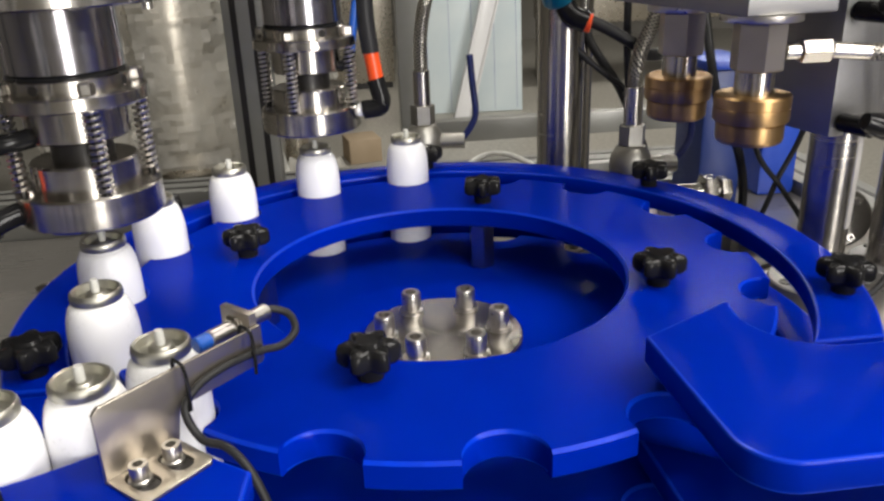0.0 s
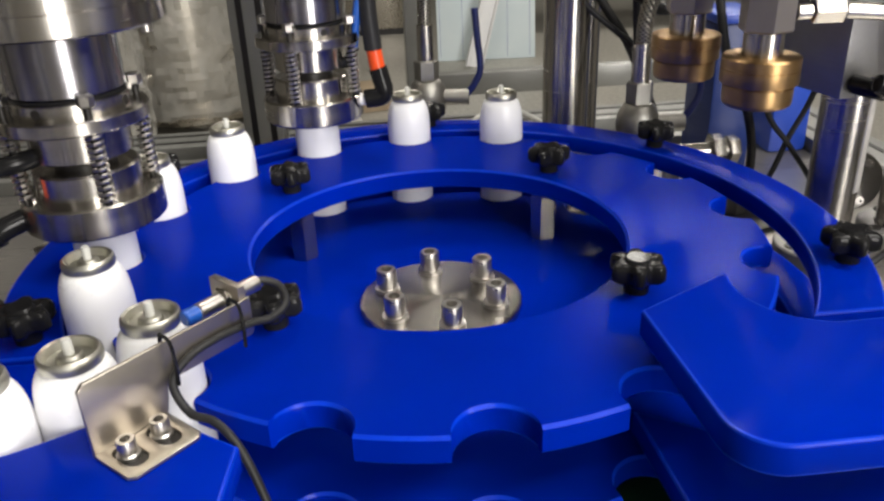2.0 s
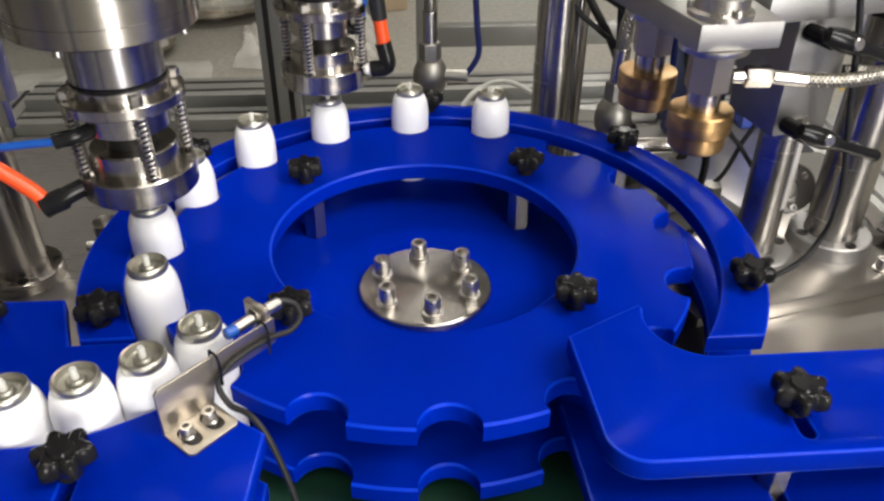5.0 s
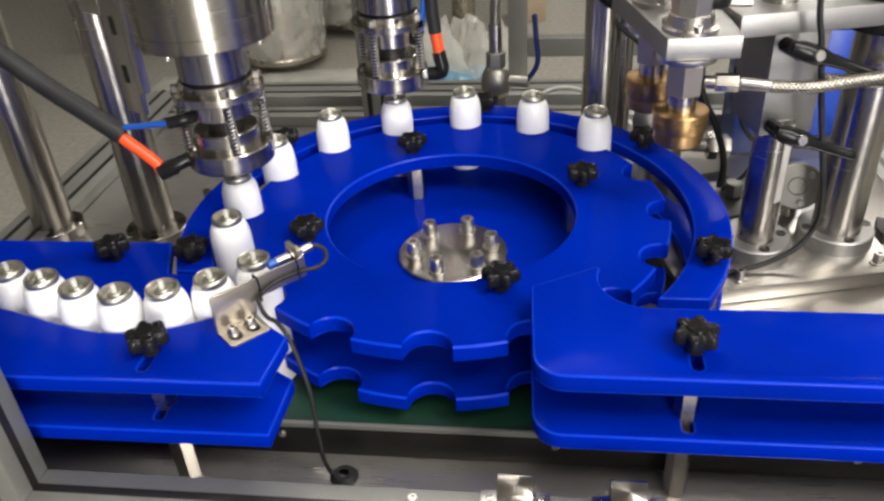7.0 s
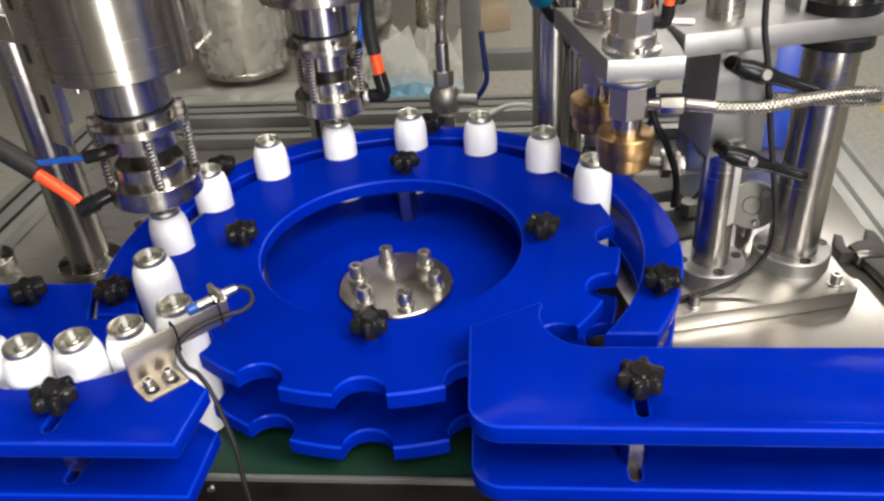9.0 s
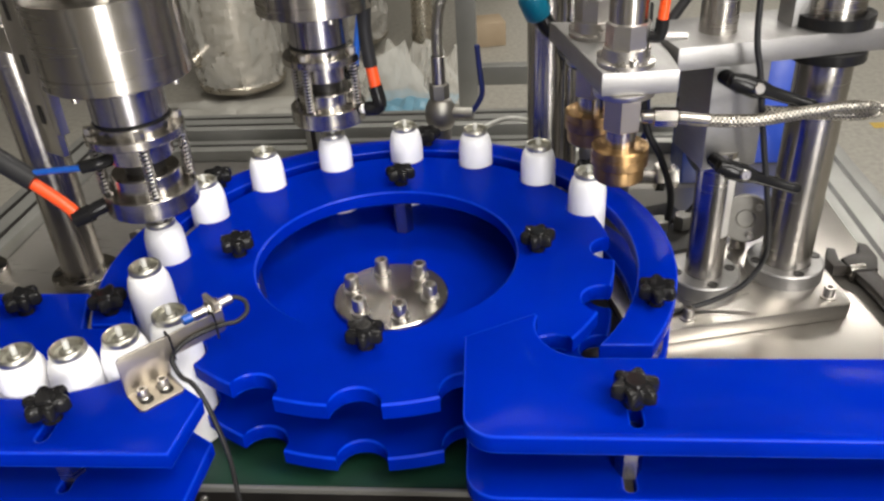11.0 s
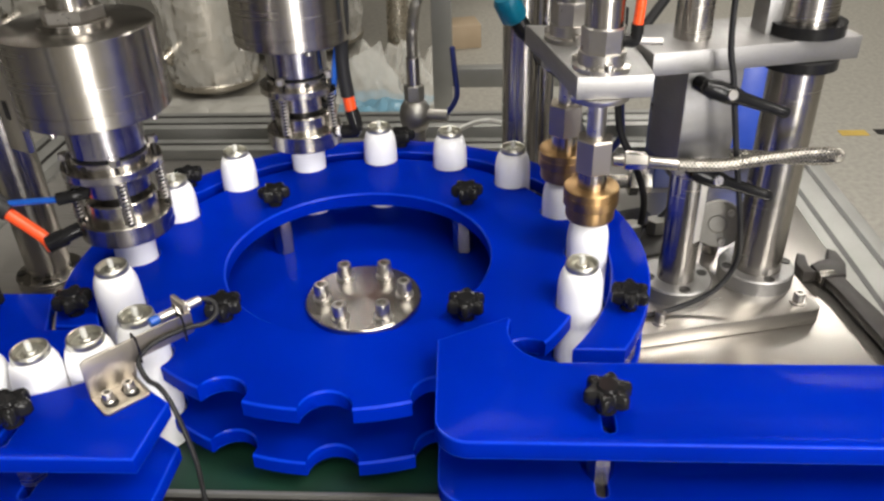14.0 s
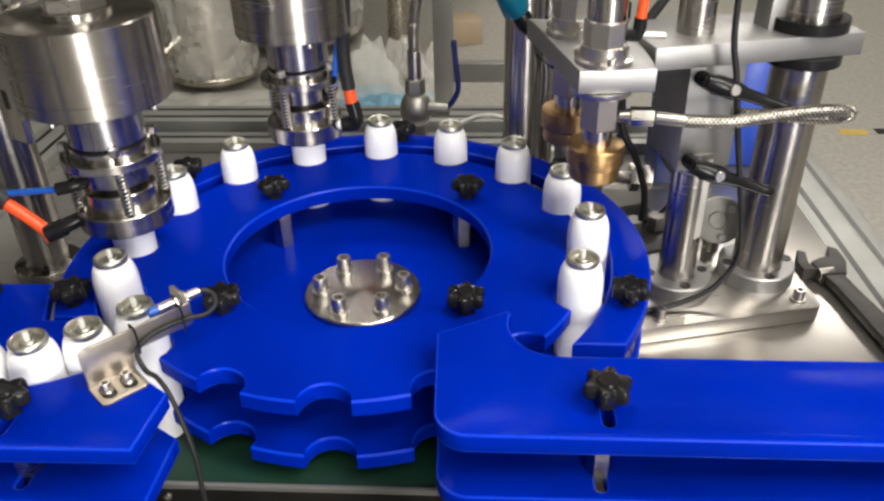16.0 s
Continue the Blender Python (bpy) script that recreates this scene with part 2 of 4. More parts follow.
def tube(pts, r, n=10, steps=8, bm=None, wave=0.0, curved=True):
    """A hose along pts; wave: ribs of a braid."""
    bm = bm or bmesh.new()
    line = smooth_line(pts, steps) if curved else [Vector(p) for p in pts]
    up = Vector((0.13, 0.29, 0.95)).normalized()
    rings = []
    for i, p in enumerate(line):
        d = (line[min(i + 1, len(line) - 1)] - line[max(i - 1, 0)]).normalized()
        s = d.cross(up)
        s = s.normalized() if s.length > 1e-4 else Vector((1, 0, 0))
        w = s.cross(d)
        rr = r * (1 + (wave if i % 2 else -wave))
        rings.append([bm.verts.new(p + rr * (math.cos(2 * math.pi * k / n) * s + math.sin(2 * math.pi * k / n) * w)) for k in range(n)])
    for a, b in zip(rings, rings[1:]):
        for k in range(n):
            bm.faces.new((a[k], a[(k + 1) % n], b[(k + 1) % n], b[k]))
    bm.faces.new(rings[0][::-1])
    bm.faces.new(rings[-1])
    return bm


def woven(pts, r, strands=7, pitch=0.030, width=0.27):
    """A hose jacket of flat wires wound both ways over a core."""
    line = smooth_line(pts, 16)
    up = Vector((0.13, 0.29, 0.95)).normalized()
    frames, run = [], 0.0
    for i, p in enumerate(line):
        d = (line[min(i + 1, len(line) - 1)] - line[max(i - 1, 0)]).normalized()
        u = d.cross(up).normalized()
        run += (p - line[i - 1]).length if i else 0.0
        frames.append((p, u, u.cross(d), run))
    bm = bmesh.new()
    gap = 2 * math.pi / strands
    for way, lift in ((1, 0.0), (-1, 0.035)):
        for k in range(strands):
            last = None
            for i, (p, u, w, s) in enumerate(frames):
                a = k * gap + way * 2 * math.pi * s / pitch
                rr = r * (0.97 + lift * math.sin(strands * 2 * math.pi * s / pitch + k * math.pi))
                row = []
                for f, h in ((-width, 0.93), (-width * 0.5, 1.05), (width * 0.5, 1.05), (width, 0.93)):
                    b = a + f * gap
                    row.append(bm.verts.new(p + rr * h * (math.cos(b) * u + math.sin(b) * w)))
                if last:
                    for j in range(3):
                        bm.faces.new((last[j], last[j + 1], row[j + 1], row[j]))
                last = row
    return bm


def spring(r, wire, z0, z1, turns, x, y):
    pts = []
    n = int(turns * 12)
    for i in range(n + 1):
        a = 2 * math.pi * turns * i / n
        pts.append((x + r * math.cos(a), y + r * math.sin(a), z0 + (z1 - z0) * i / n))
    return tube(pts, wire, 5, curved=False)


def hexrod(flat, z0, z1, x=0.0, y=0.0, sides=6, axis=None, turn=0.0):
    r = flat / 2 / math.cos(math.pi / sides)
    bm = bmesh.new()
    m = axis if axis is not None else Matrix.Translation((x, y, 0)) @ Matrix.Rotation(turn, 4, "Z")
    c = 0.0012
    rings = []
    for rr, z in ((r - c, z0), (r, z0 + c), (r, z1 - c), (r - c, z1)):
        rings.append([bm.verts.new(m @ Vector((rr * math.cos(2 * math.pi * i / sides), rr * math.sin(2 * math.pi * i / sides), z))) for i in range(sides)])
    for a, b in zip(rings, rings[1:]):
        for i in range(sides):
            bm.faces.new((a[i], a[(i + 1) % sides], b[(i + 1) % sides], b[i]))
    bm.faces.new(rings[0][::-1])
    bm.faces.new(rings[-1])
    return bm


def laid(p, q):
    """A matrix whose z axis runs from p towards q."""
    d = Vector(q) - Vector(p)
    return Matrix.Translation(p) @ d.to_track_quat("Z", "Y").to_matrix().to_4x4()


def cap_screw(x, y, z, r, h, bm=None, tilt=None):
    """A socket head cap screw with its hollow hexagon."""
    bm = bm or bmesh.new()
    m = tilt if tilt is not None else Matrix.Translation((x, y, z))
    lathe([(0, 0), (r, 0), (r, h * 0.9), (r * 0.92, h), (r * 0.55, h), (r * 0.5, h * 0.45), (0, h * 0.45)], 20, bm=bm, axis=m)
    return bm


def star_knob_mesh(r=0.0198, h=0.0235):
    """A six-lobed star knob with a dished top and a short neck."""
    bm = bmesh.new()
    n = 84
    rings = []
    for k, z in ((0.42, 0.0), (0.45, h * 0.33), (0.86, h * 0.40), (1.0, h * 0.52), (1.0, h * 0.82), (0.93, h * 0.95), (0.8, h), (0.45, h * 0.97), (0.38, h * 1.06)):
        ring = []
        for i in range(n):
            a = 2 * math.pi * i / n
            lobe = 0.85 + 0.15 * math.cos(6 * a) if k > 0.5 else 1.0
            ring.append(bm.verts.new((r * k * lobe * math.cos(a), r * k * lobe * math.sin(a), z)))
        rings.append(ring)
    for a, b in zip(rings, rings[1:]):
        for i in range(n):
            bm.faces.new((a[i], a[(i + 1) % n], b[(i + 1) % n], b[i]))
    bm.faces.new(rings[0][::-1])
    bm.faces.new(rings[-1])
    return bm


# ---- plan ----
R = 0.25            # pitch circle of the cans
STEP = 22.5         # sixteen pockets
FIRST = 203.5       # angle of station 0
BELT = 0.0
TABLE = -0.040
GROUND = -0.90


def station(k, r=R):
    a = radians(FIRST - STEP * k)
    return r * math.cos(a), r * math.sin(a)


QUEUE = [(-0.2064, -0.2121), (-0.2462, -0.2310), (-0.2896, -0.2392), (-0.3330, -0.2315), (-0.3758, -0.2185), (-0.4185, -0.2065)]
while len(QUEUE) < 14:
    QUEUE.append((QUEUE[-1][0] - 0.0455, QUEUE[-1][1] + max(0.0, 0.008 - 0.002 * (len(QUEUE) - 6))))

# ---- setting ----


def setting(name, bm, material, label, category, parent=None):
    return tagged(part(name, bm, material, parent), label, category, kind="structure")


setting("floor", box(-7, 7, -5, 9, GROUND - 0.1, GROUND, 0), FLOOR, "worn beige terrazzo factory floor", "floor")
setting("wall_north", box(-7, 7, 9, 9.2, GROUND, 3.6, 0), WALL, "pale painted factory wall", "wall")
setting("wall_south", box(-7, 7, -5.2, -5, GROUND, 3.6, 0), WALL, "pale painted factory wall", "wall")
setting("wall_east", box(7, 7.2, -5.2, 9.2, GROUND, 3.6, 0), WALL, "pale painted factory wall", "wall")
setting("wall_west", box(-7.2, -7, -5.2, 9.2, GROUND, 3.6, 0), WALL, "pale painted factory wall", "wall")
setting("ceiling", box(-7.2, 7.2, -5.2, 9.2, 3.6, 3.7, 0), WALL, "pale factory ceiling", "ceiling")
for i in range(7):
    bm = bmesh.new()
    box(1.72 + 0.16 * i, 1.84 + 0.16 * i, 2.62 + 0.01 * i, 2.68 + 0.01 * i, GROUND + 0.0008, GROUND + 0.002, 0, bm)
    tagged(part("floor_tape", bm, DARK if i % 2 else TAPE), "worn yellow and black floor marking tape", "floor tape", "floor marking dashes")

# ---- machine table and frame ----


def machine_table():
    t = thing("machine_table", 0, 0.12, GROUND, label="stainless machine table on an aluminium profile frame", category="machine table")
    inv = Matrix.Translation((0, -0.12, -GROUND))

    def add(name, bm, mat, label=""):
        bm.transform(inv)
        return part(name, bm, mat, t, label)
    add("table_top", box(-0.62, 0.598, -0.348, 0.55, TABLE - 0.012, TABLE, 0.001), SATIN, "brushed stainless table top")

    add("raised_sheet", box(0.30, 0.598, -0.15, 0.36, TABLE + 0.0005, -0.0104, 0.001), BRUSHED, "raised brushed stainless table section")

    def profile(name, x0, x1, y0, y1, z0, z1, along):
        bm = box(x0, x1, y0, y1, z0, z1, 0.002)
        add(name, bm, EXTRUSION)
        # dark strips laid on the faces paint in the shade of the grooves
        g = bmesh.new()
        if along == "x":
            for f in (0.28, 0.72) if y1 - y0 > 0.05 else (0.5,):
                y = y0 + (y1 - y0) * f
                box(x0, x1, y - 0.004, y + 0.004, z1 - 0.001, z1 + 0.0006, 0, g)
        elif along == "y":
            for f in (0.28, 0.72) if x1 - x0 > 0.05 else (0.5,):
                x = x0 + (x1 - x0) * f
                box(x - 0.004, x + 0.004, y0, y1, z1 - 0.001, z1 + 0.0006, 0, g)
        else:
            for f in (0.27, 0.73) if x1 - x0 > 0.05 else (0.5,):
                x = x0 + (x1 - x0) * f
                box(x - 0.004, x + 0.004, y0 - 0.0006, y0 + 0.001, z0, z1, 0, g)
            box(x0 - 0.0006, x0 + 0.001, (y0 + y1) / 2 - 0.004, (y0 + y1) / 2 + 0.004, z0, z1, 0, g)
            box(x1 - 0.001, x1 + 0.0006, (y0 + y1) / 2 - 0.004, (y0 + y1) / 2 + 0.004, z0, z1, 0, g)
        add("groove_shade", g, DARK)
    profile("front_rail", -0.70, 0.70, -0.392, -0.349, -0.020, 0.028, "x")
    profile("front_beam", -0.70, 0.70, -0.392, -0.349, -0.100, -0.0205, "x")
    add("rail_screw", cap_screw(0.002, -0.363, 0.0288, 0.0042, 0.005), CHROME, "bright screw on the rail")
    profile("right_rail", 0.600, 0.69, -0.30, 0.69, -0.085, -0.020, "y")
    profile("left_rail", -0.70, -0.622, -0.30, 0.69, -0.085, -0.020, "y")
    profile("rear_rail", -0.62, 0.598, 0.552, 0.60, -0.085, -0.020, "x")
    profile("rear_rail", -0.62, 0.598, 0.612, 0.69, -0.085, -0.004, "x")
    for x in (-0.70, 0.62):
        for y in (-0.391, 0.65):
            profile("leg", x, x + 0.04, y, y + 0.04, GROUND, -0.101, "z")
    profile("rear_post", -0.213, -0.160, 0.495, 0.548, TABLE, 0.9, "z")
    profile("front_post", -0.380, -0.3355, -0.392, -0.349, 0.0282, 0.9, "z")
    return t


machine_table()


def conveyor():
    c = thing("belt_conveyor", 0, 0, TABLE, label="narrow conveyor with a dark green belt and dark side channel", category="conveyor")
    m = Matrix.Translation((0, 0, -TABLE))

    def add(name, bm, mat, label=""):
        bm.transform(m)
        return part(name, bm, mat, c, label)
    add("belt", box(-0.9, 0.9, -0.2500, -0.175, BELT - 0.006, BELT, 0.001), GREEN, "dark green rubber belt")
    add("side_channel", box(-0.9, 0.9, -0.2545, -0.2450, TABLE, BELT - 0.004, 0.001), DARK, "dark front side channel")
    add("edge_strip", box(-0.9, 0.9, -0.2550, -0.2505, BELT - 0.0035, BELT + 0.003, 0.0008), EXTRUSION, "bright edge strip")
    add("side_channel", box(-0.9, 0.9, -0.1735, -0.166, TABLE, BELT - 0.004, 0.001), DARK)
    add("bed", box(-0.9, 0.9, -0.2435, -0.175, TABLE, BELT - 0.008, 0), DARK)
    for x in (-0.149, 0.123, 0.398):
        add("channel_screw", cap_screw(0, 0, 0, 0.0036, 0.0034, tilt=laid((x, -0.2545, -0.012), (x, -0.30, -0.012))), CHROME, "small bright screw")
    return c


conveyor()
# assumed running plate below the star wheel, wide and dark to darken the ring gap
setting("slide_plate", slab([(0.312 * math.cos(radians(a)), 0.312 * math.sin(radians(a))) for a in range(-30, 211, 4)], BELT - 0.006, BELT - 0.0005), DARK, "assumed dark plate below the star wheel", "plate")

# ---- star wheel ----


def pocket_outline(rim=0.2500, pocket=0.0238):
    """Angles and radii of the rim with its sixteen half-round pockets."""
    out = []
    edge = math.asin(pocket / R * 0.985)
    for k in range(16):
        c = radians(FIRST - STEP * k)
        for i in range(-10, 11):
            d = -edge * math.sin(math.pi / 2 * i / 10)
            r = R * math.cos(d) - math.sqrt(max(pocket ** 2 - (R * math.sin(d)) ** 2, 0))
            out.append((c + d, min(r, rim)))
        lo, hi = c - edge, c - radians(STEP) + edge
        for i in range(0, 7):
            out.append((lo + (hi - lo) * (i + 0.02) / 6.04, rim))
    return out


def star_disc(z0, z1, hole, c=0.0019):
    bm = bmesh.new()
    pts = pocket_outline()
    levels = ((hole + c, z0, c), (hole, z0 + c, 0), (hole, z1 - c, 0), (hole + c, z1, c))
    outer = [[bm.verts.new(((r - o) * math.cos(a), (r - o) * math.sin(a), z)) for a, r in pts] for _, z, o in levels]
    inner = [[bm.verts.new((h * math.cos(a), h * math.sin(a), z)) for a, r in pts] for h, z, _ in levels]
    n = len(pts)
    for i in range(n):
        j = (i + 1) % n
        for a, b in zip(outer, outer[1:]):
            bm.faces.new((a[i], a[j], b[j], b[i]))
        for a, b in zip(inner, inner[1:]):
            bm.faces.new((a[j], a[i], b[i], b[j]))
        bm.faces.new((outer[-1][i], outer[-1][j], inner[-1][j], inner[-1][i]))
        bm.faces.new((outer[0][j], outer[0][i], inner[0][i], inner[0][j]))
    return bm


KNOB = star_knob_mesh()


def star_wheel():
    w = thing("star_wheel", 0, 0, BELT, label="blue plastic star wheel of two notched discs with black knobs", category="star wheel")
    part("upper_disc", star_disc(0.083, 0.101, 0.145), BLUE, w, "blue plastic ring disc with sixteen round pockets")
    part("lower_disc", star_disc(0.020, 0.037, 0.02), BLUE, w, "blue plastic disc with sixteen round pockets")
    part("hub_flange", lathe([(0, 0.03), (0.064, 0.03), (0.066, 0.032), (0.066, 0.0425), (0.0645, 0.044), (0.0, 0.044)], 64), STEEL, w, "turned steel hub flange")
    part("shaft", rod(0.03, -0.005, 0.03), STEEL, w)
    first = None
    for i in range(6):
        a = radians(117.5 + 60 * i)
        m = pose(0.047 * math.cos(a), 0.047 * math.sin(a), 0.044)
        if first is None:
            bm = lathe([(0.0105, 0), (0.0105, 0.0025), (0.0075, 0.003), (0.0075, 0.006), (0.0, 0.006)], 24)
            cap_screw(0, 0, 0.006, 0.0082, 0.013, bm)
            first = part("cap_screw", bm, CHROME, w, "bright socket head cap screw")
            first.matrix_basis = m
        else:
            share("cap_screw", first, w, m)
    knob, pillar = part("star_knob", KNOB, BLACK, w, "glossy black star knob"), part("spacer", hexrod(0.022, 0.037, 0.083), STEEL, w, "steel hexagonal spacer")
    for i in range(4):
        a = radians(FIRST - STEP * (2 + 4 * i))
        mk, mp = pose(0.168 * math.cos(a), 0.168 * math.sin(a), 0.101, 0, 0, 20 * i), pose(0.16 * math.cos(a), 0.16 * math.sin(a), 0, 0, 0, 30 * i)
        if i == 0:
            knob.matrix_basis, pillar.matrix_basis = mk, mp
        else:
            share("star_knob", knob, w, mk)
            share("spacer", pillar, w, mp)
    return w, knob, pillar


WHEEL, KNOB_OB, PILLAR_OB = star_wheel()

# ---- guide ring and guide plates ----


def arc_slab(r0, r1, cut_right, cut_left, z0, z1):
    """A ring segment over the back of the wheel, its ends cut along x."""
    n = 90
    pts = []
    for r, order in ((r1, 1), (r0, -1)):
        a0, a1 = math.asin(cut_right / r), math.pi - math.asin(cut_left / r)
        ring = [(r * math.cos(a0 + (a1 - a0) * i / n), r * math.sin(a0 + (a1 - a0) * i / n)) for i in range(n + 1)]
        pts += ring[::order]
    return slab(pts, z0, z1)


def knob_on(parent, x, y, z, turn=0):
    return share("star_knob", KNOB_OB, parent, pose(x, y, z, 0, 0, turn), "glossy black star knob")


def pillar_on(parent, x, y, z0, z1):
    return part("spacer", hexrod(0.02, z0, z1, x, y), STEEL, parent, "steel hexagonal spacer")


def guide_ring():
    g = thing("guide_ring", 0, 0, TABLE, label="blue plastic guide ring behind the star wheel with black knobs", category="guide rail")
    o = -TABLE
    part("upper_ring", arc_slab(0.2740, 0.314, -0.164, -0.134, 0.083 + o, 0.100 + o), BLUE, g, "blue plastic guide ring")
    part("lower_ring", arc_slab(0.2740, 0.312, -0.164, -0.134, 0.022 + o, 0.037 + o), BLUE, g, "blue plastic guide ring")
    for x, y in ((0.280, -0.098), (0.237, 0.172), (-0.246, 0.170), (-0.272, -0.112), (0.02, 0.294)):
        knob_on(g, x, y, 0.100 + o, 300 * x)
        pillar_on(g, x, y, 0.0, 0.083 + o)
    return g


guide_ring()


def slot(x, y, dx, dy, w=0.0055):
    """The outline of a slot from (x, y) along (dx, dy)."""
    a0 = math.atan2(dy, dx)
    pts = []
    for k in range(9):
        a = a0 + math.pi / 2 + math.pi * k / 8
        pts.append((x + w * math.cos(a), y + w * math.sin(a)))
    for k in range(9):
        a = a0 - math.pi / 2 + math.pi * k / 8
        pts.append((x + dx + w * math.cos(a), y + dy + w * math.sin(a)))
    return pts


def arc(cx, cy, r, a0, a1, n=10):
    return [(cx + r * math.cos(radians(a0 + (a1 - a0) * i / n)), cy + r * math.sin(radians(a0 + (a1 - a0) * i / n))) for i in range(n + 1)]


def discharge_guide():
    g = thing("discharge_guide", 0.4, -0.27, TABLE, label="two blue plastic discharge plates on steel spacers with a black knob", category="guide rail")
    inv = Matrix.Translation((-0.4, 0.27, -TABLE))

    def outline(front, rear, tip):
        pts = [(1.1, front)]
        pts += arc(0.1275, front + 0.027, 0.027, 270, 180)
        pts += [(0.0975, -0.190)]
        pts += [(0.160, -0.1555)] if tip else [(0.135, -0.215)]
        pts += arc(0.2045, -0.1745, 0.0445, 160, 268, 12) if tip else [(0.19, -0.232)]
        pts += [(1.1, rear)]
        return pts
    for name, z0, z1, front, rear, tip in (("upper_plate", 0.112, 0.130, -0.3135, -0.2190, True), ("lower_plate", 0.043, 0.060, -0.3105, -0.235, False)):
        bm = slab(outline(front, rear, tip), z0, z1, [slot(0.2335, -0.2965, 0, 0.014, 0.0048)])
        bm.transform(inv)
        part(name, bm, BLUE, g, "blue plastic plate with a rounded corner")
    for x in (0.2335, 0.62):
        k = share("star_knob", KNOB_OB, g, inv @ pose(x, -0.2755, 0.130, 0, 0, 15))
        k["label"] = "glossy black star knob"
        bm = hexrod(0.019, TABLE, 0.112, x, -0.2775)
        bm.transform(inv)
        part("spacer", bm, STEEL, g, "steel hexagonal spacer")
    return g


discharge_guide()


def offset_line(side, d=0.0245):
    """A line beside the queue of cans."""
    pts = [station(-1)] + QUEUE
    out = []
    for i in range(1, len(pts) - 1):
        v = Vector(pts[i + 1]) - Vector(pts[i - 1])
        nrm = Vector((v.y, -v.x)).normalized() * side * d
        out.append((pts[i][0] + nrm.x, pts[i][1] + nrm.y))
    return out


def infeed_front_guide():
    g = thing("infeed_front_guide", -0.3, -0.3, TABLE, label="two blue plastic infeed plates in front of the cans", category="guide rail")
    inv = Matrix.Translation((0.3, 0.3, -TABLE))
    curve = smooth_line([(x, y, 0) for x, y in offset_line(-1)], 4)
    back = [(p.x, p.y) for p in curve]
    for name, z0, z1, front, nose in (("upper_plate", 0.103, 0.119, -0.331, [(-0.1265, -0.3255), (-0.1210, -0.262), (-0.165, -0.230)]), ("lower_plate", 0.044, 0.060, -0.331, [(-0.1290, -0.3265), (-0.1270, -0.254), (-0.165, -0.230)])):
        pts = [(back[-1][0], front)] + nose + [b for b in back if b[0] < -0.178]
        bm = slab(pts, z0, z1, [slot(-0.238, -0.309, 0.0, 0.014, 0.0048)])
        bm.transform(inv)
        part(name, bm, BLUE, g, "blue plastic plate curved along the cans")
    k = share("star_knob", KNOB_OB, g, inv @ pose(-0.239, -0.288, 0.119, 0, 0, 5))
    k["label"] = "glossy black star knob"
    for x, y in ((-0.239, -0.290), (-0.52, -0.29)):
        bm = hexrod(0.02, TABLE, 0.103, x, y)
        bm.transform(inv)
        part("spacer", bm, STEEL, g, "steel hexagonal spacer")
    return g


infeed_front_guide()


def infeed_rear_guide():
    g = thing("infeed_rear_guide", -0.4, -0.12, TABLE, label="two blue plastic infeed plates behind the cans with a black knob", category="guide rail")
    inv = Matrix.Translation((0.4, 0.12, -TABLE))
    curve = smooth_line([(x, y, 0) for x, y in offset_line(1)], 4)
    front = [(p.x, p.y) for p in curve]
    for name, z0, z1 in (("upper_plate", 0.083, 0.0985), ("lower_plate", 0.022, 0.0365)):
        pts = [(front[-1][0], -0.076), (-0.3135, -0.076), (-0.2915, -0.1375), (-0.2385, -0.1375), (-0.2265, -0.160)] + front
        bm = slab(pts, z0, z1)
        bm.transform(inv)
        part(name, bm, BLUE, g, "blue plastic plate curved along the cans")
    k = share("star_knob", KNOB_OB, g, inv @ pose(-0.365, -0.110, 0.0985, 0, 0, 10))
    k["label"] = "glossy black star knob"
    for x, y in ((-0.365, -0.11), (-0.55, -0.11)):
        bm = hexrod(0.02, TABLE, 0.083, x, y)
        bm.transform(inv)
        part("spacer", bm, STEEL, g, "steel hexagonal spacer")
    return g


infeed_rear_guide()

# ---- cans ----


def build_can():
    c = thing("aerosol_can", 0, 0, BELT, label="white enamelled aerosol can with an open tinplate valve cup", category="aerosol can", group="white aerosol cans on the star wheel line")
    body = [(0.0, 0.0), (0.019, 0.0), (0.0215, 0.0015), (0.0222, 0.004), (0.0222, 0.116)]
    for i in range(1, 11):
        a = math.pi / 2 * i / 10
        body.append((0.0152 + 0.007 * math.cos(a), 0.116 + 0.0255 * math.sin(a)))
    part("body", lathe(body + [(0.0146, 0.1425), (0.0140, 0.1438), (0.0, 0.1438)], 48), WHITE, c, "white enamelled body with a round shoulder")
    part("valve_cup", lathe([(0.0140, 0.142), (0.0158, 0.1428), (0.0163, 0.1455), (0.0158, 0.1484), (0.0146, 0.1495), (0.0132, 0.1488), (0.0126, 0.146), (0.0121, 0.1442), (0.0072, 0.1442), (0.0066, 0.1466), (0.0056, 0.1476), (0.0, 0.1476)], 40), TIN, c, "dull tinplate valve cup with a rolled rim")
    part("stem", lathe([(0.0, 0.1475), (0.0026, 0.1475), (0.0026, 0.1545), (0.0022, 0.1560), (0.0, 0.1560)], 16), NYLON, c, "pale valve stem")
    return c


CAN = build_can()
CANS = [CAN] + [copy_thing(CAN, pose(0, 0, BELT)) for _ in range(18)]

# ---- crimping heads ----


